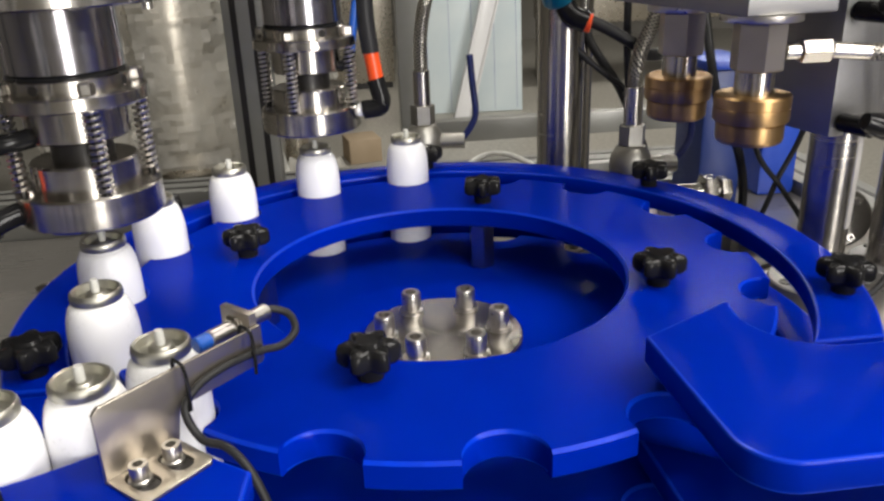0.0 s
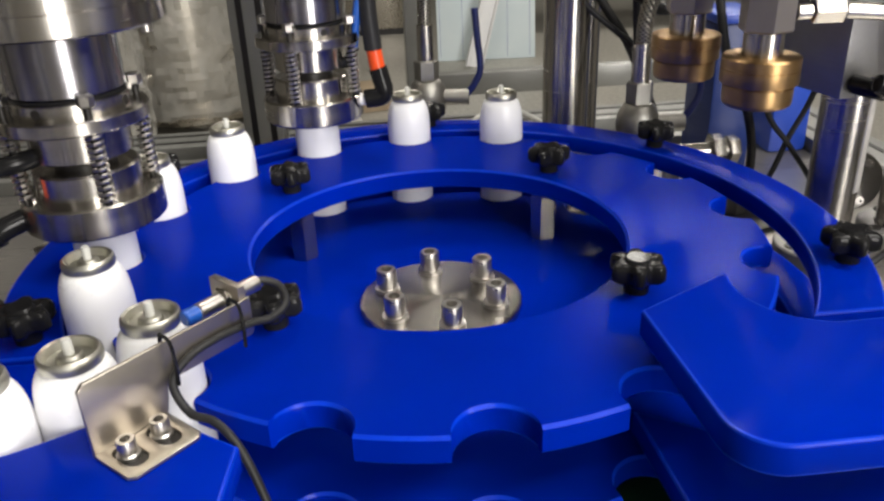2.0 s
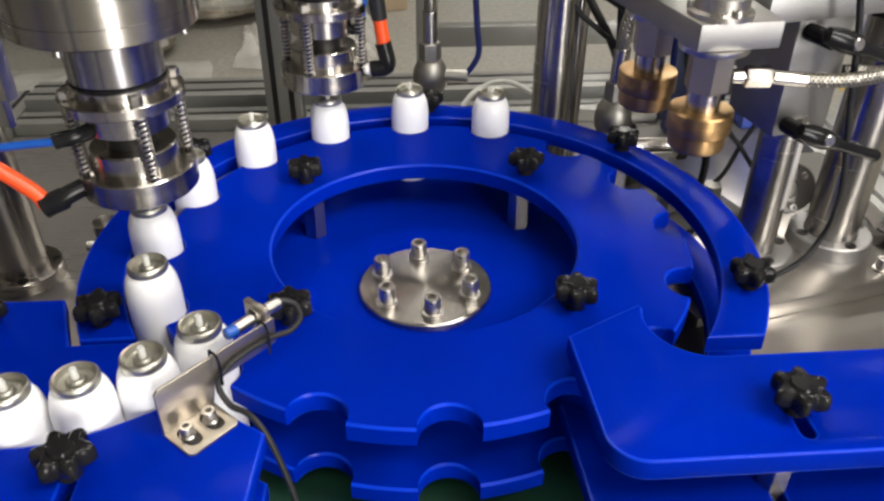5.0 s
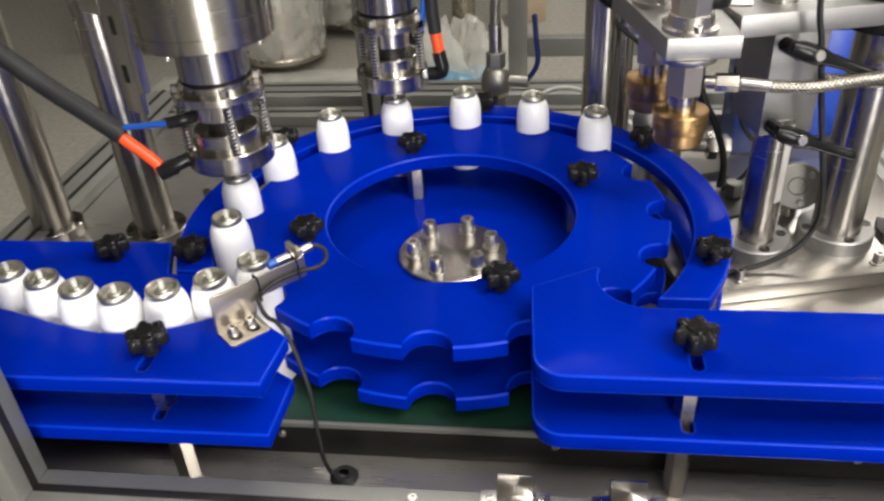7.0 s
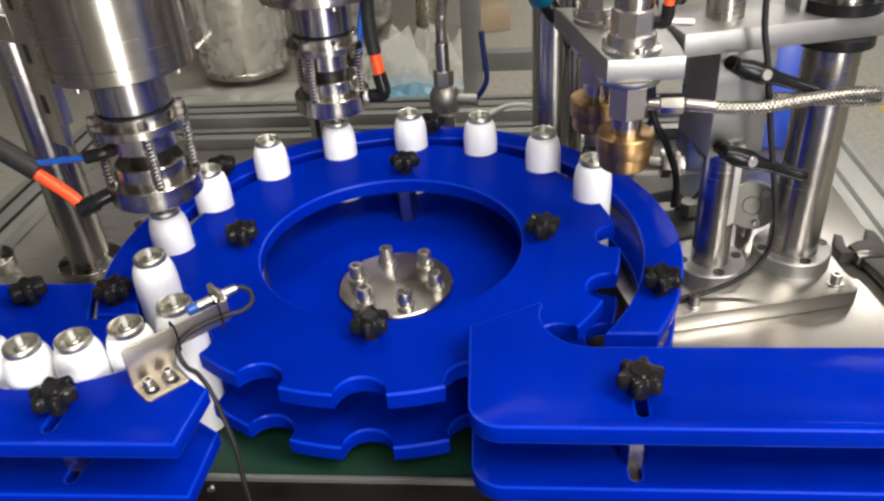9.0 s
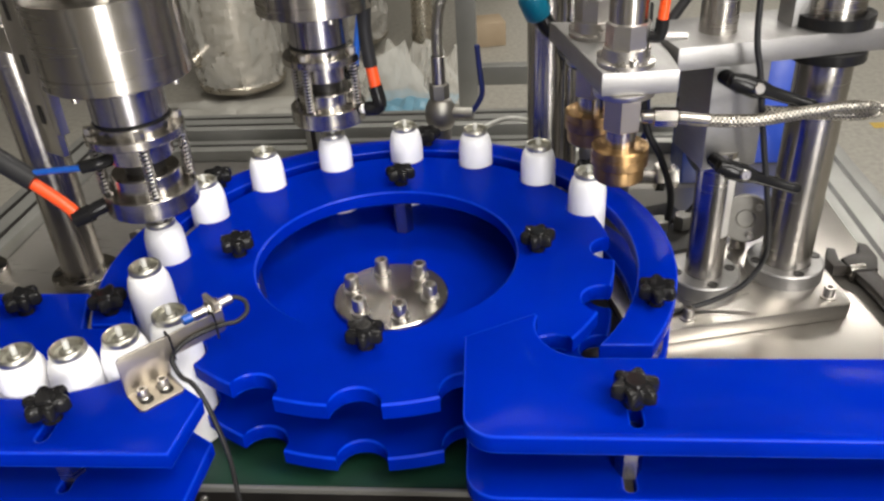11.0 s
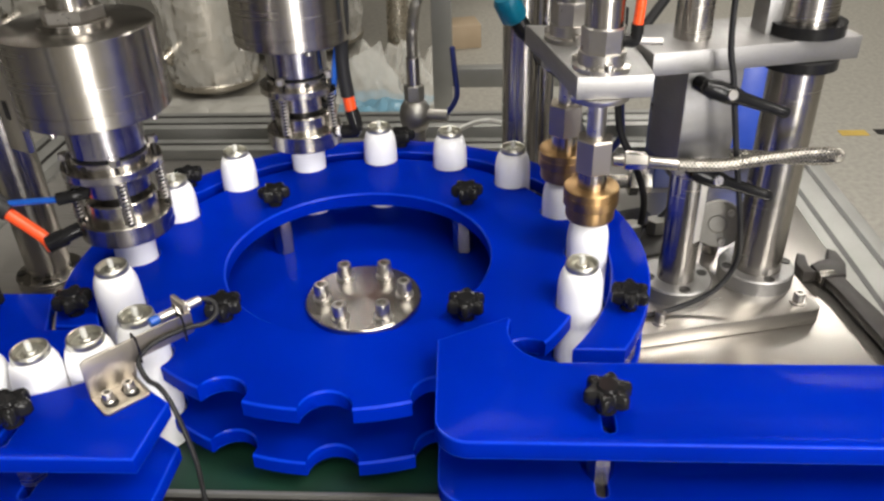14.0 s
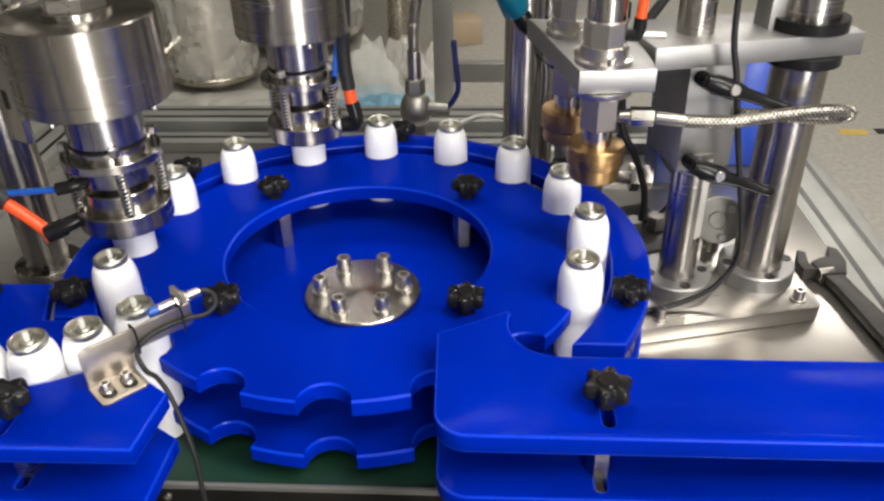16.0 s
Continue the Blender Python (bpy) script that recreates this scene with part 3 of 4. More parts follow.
def crimping_head(k, label, hose, turn):
    """A spring-loaded head on a drum, above station k; its origin lies on the belt below it."""
    x, y = station(k)
    h = thing("crimping_head", x, y, BELT, 8, label=label, category="crimping head", group="crimping heads")
    part("drum", lathe([(0.0, 0.3150), (0.0705, 0.3150), (0.0725, 0.3165), (0.0725, 0.3300), (0.0719, 0.3303), (0.0719, 0.3309), (0.0725, 0.3312), (0.0725, 0.3985), (0.0705, 0.400), (0.034, 0.400), (0.034, 0.405), (0.0, 0.405)], 72), STEEL, h, "large polished steel drum with a scribed line")
    part("nut", hexrod(0.052, 0.405, 0.417), CHROME, h, "bright hexagonal lock nut")
    part("shaft", lathe([(0.0, 0.417), (0.021, 0.417), (0.021, 0.70), (0.0, 0.70)], 40), STEEL, h, "polished steel shaft")
    part("neck", lathe([(0.0, 0.272), (0.0365, 0.272), (0.038, 0.2735), (0.038, 0.3155), (0.0, 0.3155)], 56), PURPLE, h, "polished steel neck")
    part("seam", rod(0.0386, 0.2700, 0.2722, 0.0004, 56), BLACK, h, "black joint ring")
    bm = lathe([(0.030, 0.2505), (0.0495, 0.2505), (0.0505, 0.2515), (0.0505, 0.2592), (0.0495, 0.2602), (0.0405, 0.2602), (0.0405, 0.2690), (0.0395, 0.2698), (0.0, 0.2698)], 56)
    part("upper_flange", bm, STEEL, h, "turned steel flange")
    part("upper_core", lathe([(0.0, 0.2265), (0.0325, 0.2265), (0.0340, 0.228), (0.0340, 0.2515), (0.0, 0.2515)], 48), STEEL, h)
    part("core_pin", rod(0.021, 0.196, 0.227), DARK, h)
    for i in range(4):
        a = radians(turn + 90 * i)
        b = radians(turn + 45 + 90 * i)
        # solid dark disc in place of the shade inside a threaded hole
        part("screw_hole_shade", lathe([(0.0, 0.0), (0.0035, 0.0), (0.0034, 0.0008), (0.0, 0.0008)], 14, axis=laid((0.0400 * math.cos(b), 0.0400 * math.sin(b), 0.2648), (math.cos(b), math.sin(b), 0.2648))), DARK, h, "dark disc for a shaded threaded hole")
        part("drum_screw", cap_screw(0.066 * math.cos(b), 0.066 * math.sin(b), 0.3100, 0.0035, 0.006), CHROME, h)
    collar = part("collar", lathe([(0.024, 0.1695), (0.0470, 0.1695), (0.0490, 0.1715), (0.0490, 0.1910), (0.0475, 0.1925), (0.0365, 0.1925), (0.0365, 0.2105), (0.0350, 0.2120), (0.0, 0.2120), (0.0, 0.184), (0.024, 0.184)], 64), STEEL, h, "polished steel pressing collar")
    for i in range(4):
        a = radians(turn + 90 * i)
        cx, cy = 0.0440 * math.cos(a), 0.0440 * math.sin(a)
        # rod coloured dark to put shade into the gaps between the coils
        part("guide_rod", rod(0.0024, 0.188, 0.268, x=cx, y=cy), DARK, collar)
        part("spring", spring(0.0049, 0.0012, 0.1935, 0.2505, 13, cx, cy), CHROME, collar, "bright coil spring")
        part("rod_head", hexrod(0.0098, 0.2603, 0.2685, cx, cy), CHROME, collar, "bright hexagonal bolt head")
    # air fittings and tubes
    inv = pose(x, y, BELT, 0, 0, 8).inverted()
    for name, pts, r, mat, lab in hose:
        bm = tube(pts, r, 14, 8)
        bm.transform(inv)
        part(name, bm, mat, h if name != "collar_elbow" else collar, lab)
    return h, collar


z = 0.15
x1, y1 = station(1)
HEAD_1, COLLAR_1 = crimping_head(1, "polished steel crimping head with four springs and an orange tube", [
    ("collar_elbow", [(x1 - 0.040, y1 - 0.018, z + 0.030), (x1 - 0.054, y1 - 0.026, z + 0.026), (x1 - 0.062, y1 - 0.030, z + 0.022)], 0.0080, BLACK, "black push-in elbow"),
    ("collar_elbow", [(x1 - 0.058, y1 - 0.029, z + 0.024), (x1 - 0.075, y1 - 0.034, z + 0.018)], 0.0098, BLACK, "black push-in elbow"),
    ("orange_tube", [(x1 - 0.072, y1 - 0.033, z + 0.019), (-0.332, -0.034, z + 0.032), (-0.368, -0.032, z + 0.064)], 0.0068, ORANGE, "bright orange air tube"),
    ("core_elbow", [(x1 - 0.018, y1 - 0.012, z + 0.082), (x1 - 0.034, y1 - 0.026, z + 0.080), (x1 - 0.052, y1 - 0.032, z + 0.078)], 0.0068, BLACK, "black push-in elbow"),
    ("blue_tube", [(x1 - 0.050, y1 - 0.032, z + 0.078), (-0.335, -0.034, z + 0.074), (-0.366, -0.032, z + 0.070)], 0.0035, TUBEBLUE, "blue air tube"),
    ("sleeve", [(-0.360, -0.033, z + 0.062), (-0.395, -0.032, z + 0.090), (-0.44, -0.03, z + 0.125), (-0.50, -0.03, z + 0.185), (-0.56, -0.02, z + 0.27), (-0.60, 0.0, z + 0.40)], 0.0115, RUBBER, "black spiral tube sleeve"),
], 22)
x2, y2 = station(4)
HEAD_2, COLLAR_2 = crimping_head(4, "polished steel crimping head with springs and a red-banded hose", [
    ("collar_elbow", [(x2 + 0.040, y2 - 0.010, z + 0.036), (x2 + 0.054, y2 - 0.012, z + 0.036)], 0.0062, WHITE, "white tube fitting"),
    ("collar_elbow", [(x2 + 0.052, y2 - 0.012, z + 0.036), (x2 + 0.070, y2 - 0.014, z + 0.040), (x2 + 0.068, y2 - 0.012, z + 0.058), (x2 + 0.066, y2 - 0.011, z + 0.066)], 0.0092, BLACK, "black push-in elbow"),
    ("orange_tube", [(x2 + 0.067, y2 - 0.011, z + 0.064), (x2 + 0.063, y2 - 0.010, z + 0.094)], 0.0076, ORANGE, "bright orange air tube"),
    ("sleeve", [(x2 + 0.063, y2 - 0.010, z + 0.092), (x2 + 0.060, y2 - 0.010, z + 0.14), (x2 + 0.066, y2 - 0.010, z + 0.22), (x2 + 0.07, y2 + 0.02, z + 0.45)], 0.0088, RUBBER, "black spiral tube sleeve"),
    ("core_elbow", [(x2 + 0.026, y2 - 0.008, z + 0.080), (x2 + 0.038, y2 - 0.010, z + 0.082), (x2 + 0.044, y2 - 0.010, z + 0.095)], 0.0055, BLACK, "black push-in elbow"),
    ("blue_tube", [(x2 + 0.044, y2 - 0.010, z + 0.094), (x2 + 0.050, y2 - 0.010, z + 0.130), (x2 + 0.056, y2 - 0.010, z + 0.16)], 0.0040, TUBEBLUE, "blue air tube"),
], 64)

# ---- columns ----


def column(x, y, r, z0, z1, label, flange=0.0, n=48):
    c = thing("steel_column", x, y, z0, label=label, category="column", group="machine columns")
    part("tube", lathe([(0.0, 0.0), (r, 0.0), (r, z1 - z0), (0.0, z1 - z0)], n), STEEL, c, "polished stainless column")
    if flange:
        part("flange", lathe([(r + 0.0005, 0.0), (flange, 0.0), (flange, 0.0155), (flange - 0.0015, 0.017), (r + 0.0005, 0.017)], n), STEEL, c, "turned steel flange")
        for i in range(4):
            a = radians(20 + 90 * i)
            rr = (flange + r) / 2
            bm = lathe([(0.0, 0.0), (0.0058, 0.0), (0.0060, 0.0012), (0.0046, 0.0012), (0.0042, 0.0004), (0.0, 0.0004)], 18, x=rr * math.cos(a), y=rr * math.sin(a), z=0.017)
            lathe([(0.0, 0.0), (0.0026, 0.0), (0.0026, 0.0014), (0.0, 0.0014)], 6, x=rr * math.cos(a), y=rr * math.sin(a), z=0.0172, bm=bm)
            part("counterbored_screw", bm, DARK, c, "dark socket screw")
    return c


column(-0.466, 0.160, 0.029, TABLE, 0.95, "polished stainless column on the machine table", 0.045)
column(-0.630, 0.160, 0.029, TABLE, 0.95, "polished stainless column on the machine table", 0.042)
column(0.190, 0.350, 0.027, TABLE, 0.95, "polished stainless column on the machine table", 0.045)
column(0.2245, 0.386, 0.0145, TABLE, 0.95, "slim polished stainless rod on the machine table")

# overhead carrier for the two heads
arm = thing("head_carrier", -0.455, 0.130, 0.70, label="steel carrier plate joining the heads and columns", category="carrier plate")
bm = slab([(-0.49, 0.16), (-0.49, 0.10), (-0.27, -0.03), (-0.23, -0.03), (-0.08, 0.21), (0.21, 0.33), (0.21, 0.37), (-0.11, 0.25)], 0.70, 0.72)
bm.transform(Matrix.Translation((0.455, -0.130, -0.70)))
part("plate", bm, ALU, arm)

# slotted bracket beside the first head
br = thing("slotted_bracket", -0.40, 0.085, 0.19, -28, label="slotted steel bracket plate on the column", category="bracket")
bm = bmesh.new()
box(-0.018, 0.018, -0.004, 0.004, 0.0, 0.24, 0.001, bm)
box(0.018, 0.030, -0.006, 0.006, 0.03, 0.24, 0.001, bm)
part("plate", bm, BRUSHED, br)
# thin dark boxes on the plate stand in for shade in uncut slots
for i in range(3):
    part("slot_hole_shade", box(-0.004, 0.004, -0.0052, -0.0044, 0.04 + 0.06 * i, 0.062 + 0.06 * i, 0.0003), DARK, br)
part("arm", box(-0.06, -0.0185, -0.004, 0.004, 0.12, 0.15, 0.001), BRUSHED, br)

# ---- gassing station ----


def gassing_stand():
    rz = 13.0
    s = thing("gassing_stand", 0.470, 0.095, TABLE, rz, label="aluminium stand with two polished columns on a thick base plate", category="machine stand")
    o = -TABLE

    def add(name, bm, mat, label="", parent=None):
        return part(name, bm, mat, parent or s, label)
    add("base_plate", slab([(-0.22, -0.081), (0.036, -0.081), (0.044, -0.074), (0.058, 0.04), (0.054, 0.11), (-0.22, 0.11)], -0.010 + o, 0.010 + o), BRUSHED, "milled aluminium base plate")
    for u, v in ((0.022, -0.062), (-0.150, -0.064)):
        bm = lathe([(0.009, 0.0), (0.009, 0.002), (0.0065, 0.0025), (0.0, 0.0025)], 20, x=u, y=v, z=0.010 + o)
        cap_screw(u, v, 0.0125 + o, 0.0062, 0.012, bm)
        add("cap_screw", bm, CHROME, "bright socket head cap screw")
    for u, v, r, fl, top in ((0.0, 0.0, 0.0285, 0.0445, 0.90), (-0.1055, -0.002, 0.0215, 0.0425, 0.190)):
        col = add("column", lathe([(0, 0.010 + o), (r, 0.010 + o), (r, top + o), (0, top + o)], 56, x=u, y=v), STEEL, "polished stainless column")
        add("flange", lathe([(r + 0.0006, 0.010 + o), (fl, 0.010 + o), (fl, 0.0275 + o), (fl - 0.0015, 0.029 + o), (r + 0.0006, 0.029 + o)], 56, x=u, y=v), ALU, "turned steel flange", col)
        for i in range(4):
            a = radians(-95 + 90 * i)
            rr = (fl + r) / 2
            bm = lathe([(0.0, 0.0), (0.0062, 0.0), (0.0062, 0.0010), (0.0046, 0.0010), (0.0040, 0.0003), (0.0, 0.0003)], 18, x=u + rr * math.cos(a), y=v + rr * math.sin(a), z=0.0291 + o)
            add("counterbored_screw", bm, DARK, "dark socket screw", col)
    add("milled_flat", box(-0.0055, 0.0055, -0.0009, 0.0009, 0.085 + o, 0.183 + o, 0.0004, m=Matrix.Translation((-0.1055 + 0.0211 * math.sin(0.42), -0.002 - 0.0211 * math.cos(0.42), 0)) @ Matrix.Rotation(0.42, 4, "Z")), MILLED, "narrow milled flat", col)
    # clamp block with two levers
    block = add("clamp_block", box(-0.1335, -0.0725, -0.020, 0.055, 0.173 + o, 0.2907 + o, 0.0012), ALU, "milled aluminium clamp block")
    for zz in (0.2775, 0.1855):
        add("lever_boss", rod(0.0080, 0.0, 0.031, 0.001, axis=laid((-0.122, -0.0205, zz + o), (-0.119, -0.06, zz + o))), BLACK, "black lever boss", block)
        p = Vector((-0.119, -0.058, zz + 0.004 + o))
        q = p + Vector((0.075, -0.015, -0.027))
        bm = bmesh.new()
        lathe([(0, -0.018), (0.0070, -0.016), (0.0100, -0.004), (0.0102, 0.012), (0.0068, 0.026), (0.0056, 0.066), (0.0062, 0.072), (0.005, 0.075), (0, 0.075)], 16, bm=bm, axis=laid(p, q))
        add("clamp_lever", bm, BLACK, "black clamping lever", block)
        add("lever_screw", rod(0.0056, 0.0, 0.0118, axis=laid(p + Vector((0.009, -0.001, -0.003)), p + Vector((0.009, -0.03, 0.002)))), CHROME, "", block)
    # bridge plate and arm
    add("bridge_plate", box(-0.178, 0.046, -0.0300, 0.066, 0.2910 + o, 0.3145 + o, 0.0012), ALU, "milled aluminium bridge plate")
    for z0, z1 in ((0.2800, 0.2906), (0.3149, 0.3270)):
        add("shaft_collar", lathe([(0.0295, z0 + o), (0.039, z0 + o), (0.039, z1 + o), (0.0295, z1 + o)], 40), BLACK, "black shaft collar")
    back = pose(0.470, 0.095, TABLE, 0, 0, rz).inverted()
    bm = slab([(0.2255, -0.022), (0.2975, -0.0155), (0.2975, 0.010), (0.2955, 0.050), (0.284, 0.145), (0.184, 0.155), (0.1885, 0.143)], 0.2850, 0.3085)
    bm.transform(back)
    add("nozzle_arm", bm, ALU, "milled aluminium nozzle arm")
    for k in (9, 8):
        px, py = station(k)
        bm = lathe([(0.0, 0.3087), (0.0275, 0.3087), (0.0275, 0.3130), (0.0225, 0.3145), (0.0225, 0.326), (0.0, 0.326)], 40, x=px, y=py)
        bm.transform(back)
        cyl = add("gland", bm, CHROME, "bright gland ring")
        bm = lathe([(0.0105, 0.2795), (0.0295, 0.2795), (0.0300, 0.2805), (0.0300, 0.2848), (0.0105, 0.2848)], 40, x=px, y=py)
        bm.transform(back)
        add("lower_gland", bm, CHROME, "bright gland ring", cyl)
        bm = hexrod(0.039, 0.320, 0.350, px, py, 8)
        bm.transform(back)
        add("cylinder_cap", bm, CHROME, "bright faceted cylinder cap", cyl)
        bm = lathe([(0, 0.350), (0.0185, 0.350), (0.0185, 0.62), (0, 0.62)], 40, x=px, y=py)
        bm.transform(back)
        add("cylinder", bm, STEEL, "polished air cylinder", cyl)
        for i in range(3):
            a = radians(40 + 120 * i)
            bm = cap_screw(px + 0.0245 * math.cos(a), py + 0.0245 * math.sin(a), 0.313, 0.0042, 0.006)
            bm.transform(back)
            add("cap_screw", bm, CHROME, "", cyl)
    px, py = station(9)
    for name, pts, r, mat, lab in (
        ("elbow", [(px + 0.016, py - 0.004, 0.336), (px + 0.027, py - 0.006, 0.336), (px + 0.0295, py - 0.006, 0.341), (px + 0.030, py - 0.006, 0.352)], 0.0062, BLACK, "black push-in elbow"),
        ("orange_tube", [(px + 0.030, py - 0.006, 0.351), (px + 0.032, py - 0.003, 0.40), (px + 0.036, py + 0.02, 0.60)], 0.0048, ORANGE, "bright orange air tube"),
        ("flow_screw", [(px + 0.030, py - 0.006, 0.336), (px + 0.054, py - 0.007, 0.3355)], 0.0034, CHROME, "bright flow control screw"),
        ("black_cable", [(0.352, 0.012, 0.75), (0.366, 0.012, 0.50), (0.370, 0.012, 0.345), (0.380, 0.012, 0.29), (0.393, 0.012, 0.223), (0.411, 0.013, 0.139), (0.422, 0.026, 0.090), (0.420, 0.032, 0.060), (0.400, 0.024, 0.036), (0.364, 0.017, 0.019), (0.328, 0.007, 0.0145), (0.300, -0.002, 0.0145)], 0.0031, RUBBER, "black cable"),
    ):
        bm = tube(pts, r, 12)
        bm.transform(back)
        add(name, bm, mat, lab)
    # valve body low behind the columns
    face = laid((-0.030, 0.052, 0.062 + o), (-0.046, 0.020, 0.072 + o))
    body = add("valve_body", lathe([(0, -0.03), (0.020, -0.03), (0.020, -0.004), (0.029, -0.003), (0.030, -0.001), (0.030, 0.009), (0.0285, 0.0105), (0.012, 0.0108), (0.010, 0.009), (0, 0.009)], 40, axis=face), CAST, "round steel valve body with a bolted cover")
    for i in range(3):
        a = radians(50 + 120 * i)
        add("cap_screw", cap_screw(0, 0, 0, 0.0042, 0.006, tilt=face @ Matrix.Translation((0.0215 * math.cos(a), 0.0215 * math.sin(a), 0.0106))), CHROME, "bright socket screw", body)
    add("valve_post", rod(0.010, 0.010 + o, 0.050 + o, x=-0.026, y=0.066), STEEL)
    add("air_cylinder", rod(0.0190, 0.3107 + o, 0.70 + o, x=-0.118, y=0.014), STEEL, "polished air cylinder")
    add("cylinder_end", box(-0.045, -0.024, 0.0, 0.03, 0.3107 + o, 0.36 + o), ALU)
    return s


gassing_stand()


def brass_nozzle(k, label, hose):
    x, y = station(k)
    b = thing("brass_nozzle", x, y, BELT, label=label, category="filling nozzle", group="brass nozzles")
    part("nozzle_body", lathe([(0.0000, 0.1870), (0.0232, 0.1870), (0.0250, 0.1885), (0.0257, 0.1910), (0.0259, 0.2020), (0.0250, 0.2030), (0.0250, 0.2038), (0.0280, 0.2042), (0.0288, 0.2052), (0.0288, 0.2150), (0.0281, 0.2154), (0.0281, 0.2159), (0.0288, 0.2163), (0.0288, 0.2234), (0.0278, 0.2245), (0.0000, 0.2245)], 56), BRASS, b, "turned brass nozzle body")
    part("stem", lathe([(0.0, 0.224), (0.0148, 0.224), (0.0148, 0.2425), (0.0, 0.2425)], 32), STEEL, b)
    part("hex_block", hexrod(0.0345, 0.2425, 0.2785, turn=0.35), BENT, b, "hexagonal steel block")
    part("piston_rod", lathe([(0.0, 0.278), (0.0095, 0.278), (0.0095, 0.36), (0.0, 0.36)], 28), CHROME, b, "bright piston rod")
    if hose:
        part("nipple", rod(0.0065, 0.0, 0.012, axis=laid((0.018, -0.006, 0.256), (0.05, -0.008, 0.256))), STEEL, b, "steel nipple")
        part("hose_nut", hexrod(0.0165, 0.0, 0.024, axis=laid((0.029, -0.007, 0.256), (0.06, -0.009, 0.256))), STEEL, b, "hexagonal hose nut")
        part("ferrule", rod(0.0064, 0.0, 0.030, axis=laid((0.053, -0.010, 0.256), (0.083, -0.013, 0.2535))), STEEL, b, "bright ferrule")
        route = [(0.080, -0.0125, 0.2537), (0.10, -0.0125, 0.2525), (0.128, -0.012, 0.2525), (0.160, -0.008, 0.2555), (0.200, -0.002, 0.2585), (0.235, 0.005, 0.257), (0.2485, 0.012, 0.2505), (0.240, 0.021, 0.243), (0.205, 0.030, 0.240), (0.150, 0.045, 0.238)]
        core = part("braided_hose", tube(route, 0.0058, 12, 16), RUBBER, b, "braided steel hose")
        part("braid", woven(route, 0.0064), BRAID, core, "woven bright steel wire")["kind"] = "stuff"
    return b


NOZZLES = [brass_nozzle(9, "brass filling nozzle with a braided steel hose", True), brass_nozzle(8, "brass filling nozzle below the aluminium arm", False)]

# ---- sensor on its bracket ----


def sensor_bracket():
    d = Vector((0.688, 0.725, 0))
    e = Vector((0.725, -0.688, 0))
    a = Vector((-0.1875, -0.2605, 0.119))
    ang = math.degrees(math.atan2(d.y, d.x))
    s = thing("sensor_bracket", a.x, a.y, a.z, ang, label="bent steel angle bracket holding a proximity sensor on the blue plate", category="sensor bracket")
    # local x runs along the bracket, local -y towards its foot
    t = 0.0022
    part("foot", slab([(0, 0.0), (0, -0.028), (0.003, -0.031), (0.037, -0.031), (0.040, -0.028), (0.040, 0.0)], 0.0002, t, [slot(0.0105, -0.0195, 0.0, 0.009, 0.0056), slot(0.0285, -0.0195, 0.0, 0.009, 0.0056)], 0.0005), BENT, s, "steel foot with two slots")
    up = slab([(0, 0.0002), (0.040, 0.0002), (0.044, 0.018), (0.097, 0.018), (0.099, 0.020), (0.099, 0.040), (0.003, 0.040), (0.0, 0.037)], 0, t, (), 0.0005)
    up.transform(Matrix.Rotation(radians(90), 4, "X"))
    part("upright", up, BENT, s, "upright steel arm")
    # added dark sheet below the foot, so that the slots look shaded
    part("slot_shade", slab([(0.003, -0.027), (0.037, -0.027), (0.037, -0.003), (0.003, -0.003)], 0.0, 0.0005, (), 0), DARK, s, "dark sheet standing in for shade in the slots")
    for u in (0.0105, 0.0285):
        bm = lathe([(0.0056, 0), (0.0056, 0.0016), (0.0048, 0.0024), (0, 0.0024)], 20, x=u, y=-0.0130, z=0.0006)
        cap_screw(u, -0.0130, 0.003, 0.0046, 0.0072, bm)
        part("cap_screw", bm, CHROME, s, "bright socket screw on a washer")
    tab = part("sensor_tab", slab([(0.094, 0.0005), (0.0985, 0.0005), (0.0985, 0.024), (0.094, 0.024)], 0.024, 0.047, (), 0.0005), BENT, s)
    part("sensor_body", rod(0.0046, 0.0, 0.040, axis=laid((0.075, 0.011, 0.038), (0.13, 0.011, 0.038))), CHROME, s, "threaded steel sensor body")
    part("sensor_face", rod(0.0044, 0.0, 0.009, axis=laid((0.0665, 0.011, 0.038), (0.13, 0.011, 0.038))), TUBEBLUE, s, "blue sensor face")
    for u in (0.0895, 0.0988):
        part("sensor_nut", hexrod(0.0125, 0.0, 0.0036, axis=laid((u, 0.011, 0.038), (u + 0.1, 0.011, 0.038))), STEEL, s, "hexagonal sensor nut")
    inv = pose(a.x, a.y, a.z, 0, 0, ang).inverted()
    fall = [inv @ Vector(p) for p in ((-0.1460, -0.2400, 0.1245), (-0.1330, -0.2490, 0.1245), (-0.1225, -0.2570, 0.116), (-0.1140, -0.2640, 0.096), (-0.1050, -0.2730, 0.062), (-0.1030, -0.2790, 0.022), (-0.1005, -0.2830, -0.014), (-0.0940, -0.2850, -0.032), (-0.0850, -0.2850, -0.0365))]
    part("cable", tube([(0.113, 0.011, 0.038), (0.119, 0.010, 0.0378), (0.124, 0.003, 0.034), (0.120, -0.005, 0.028), (0.108, -0.007, 0.025), (0.095, -0.0050, 0.027), (0.075, -0.0048, 0.029), (0.055, -0.0048, 0.027), (0.0440, -0.0052, 0.018)] + fall, 0.0022, 10), RUBBER, s, "black sensor cable")
    g = inv @ Vector((-0.082, -0.2845, TABLE))
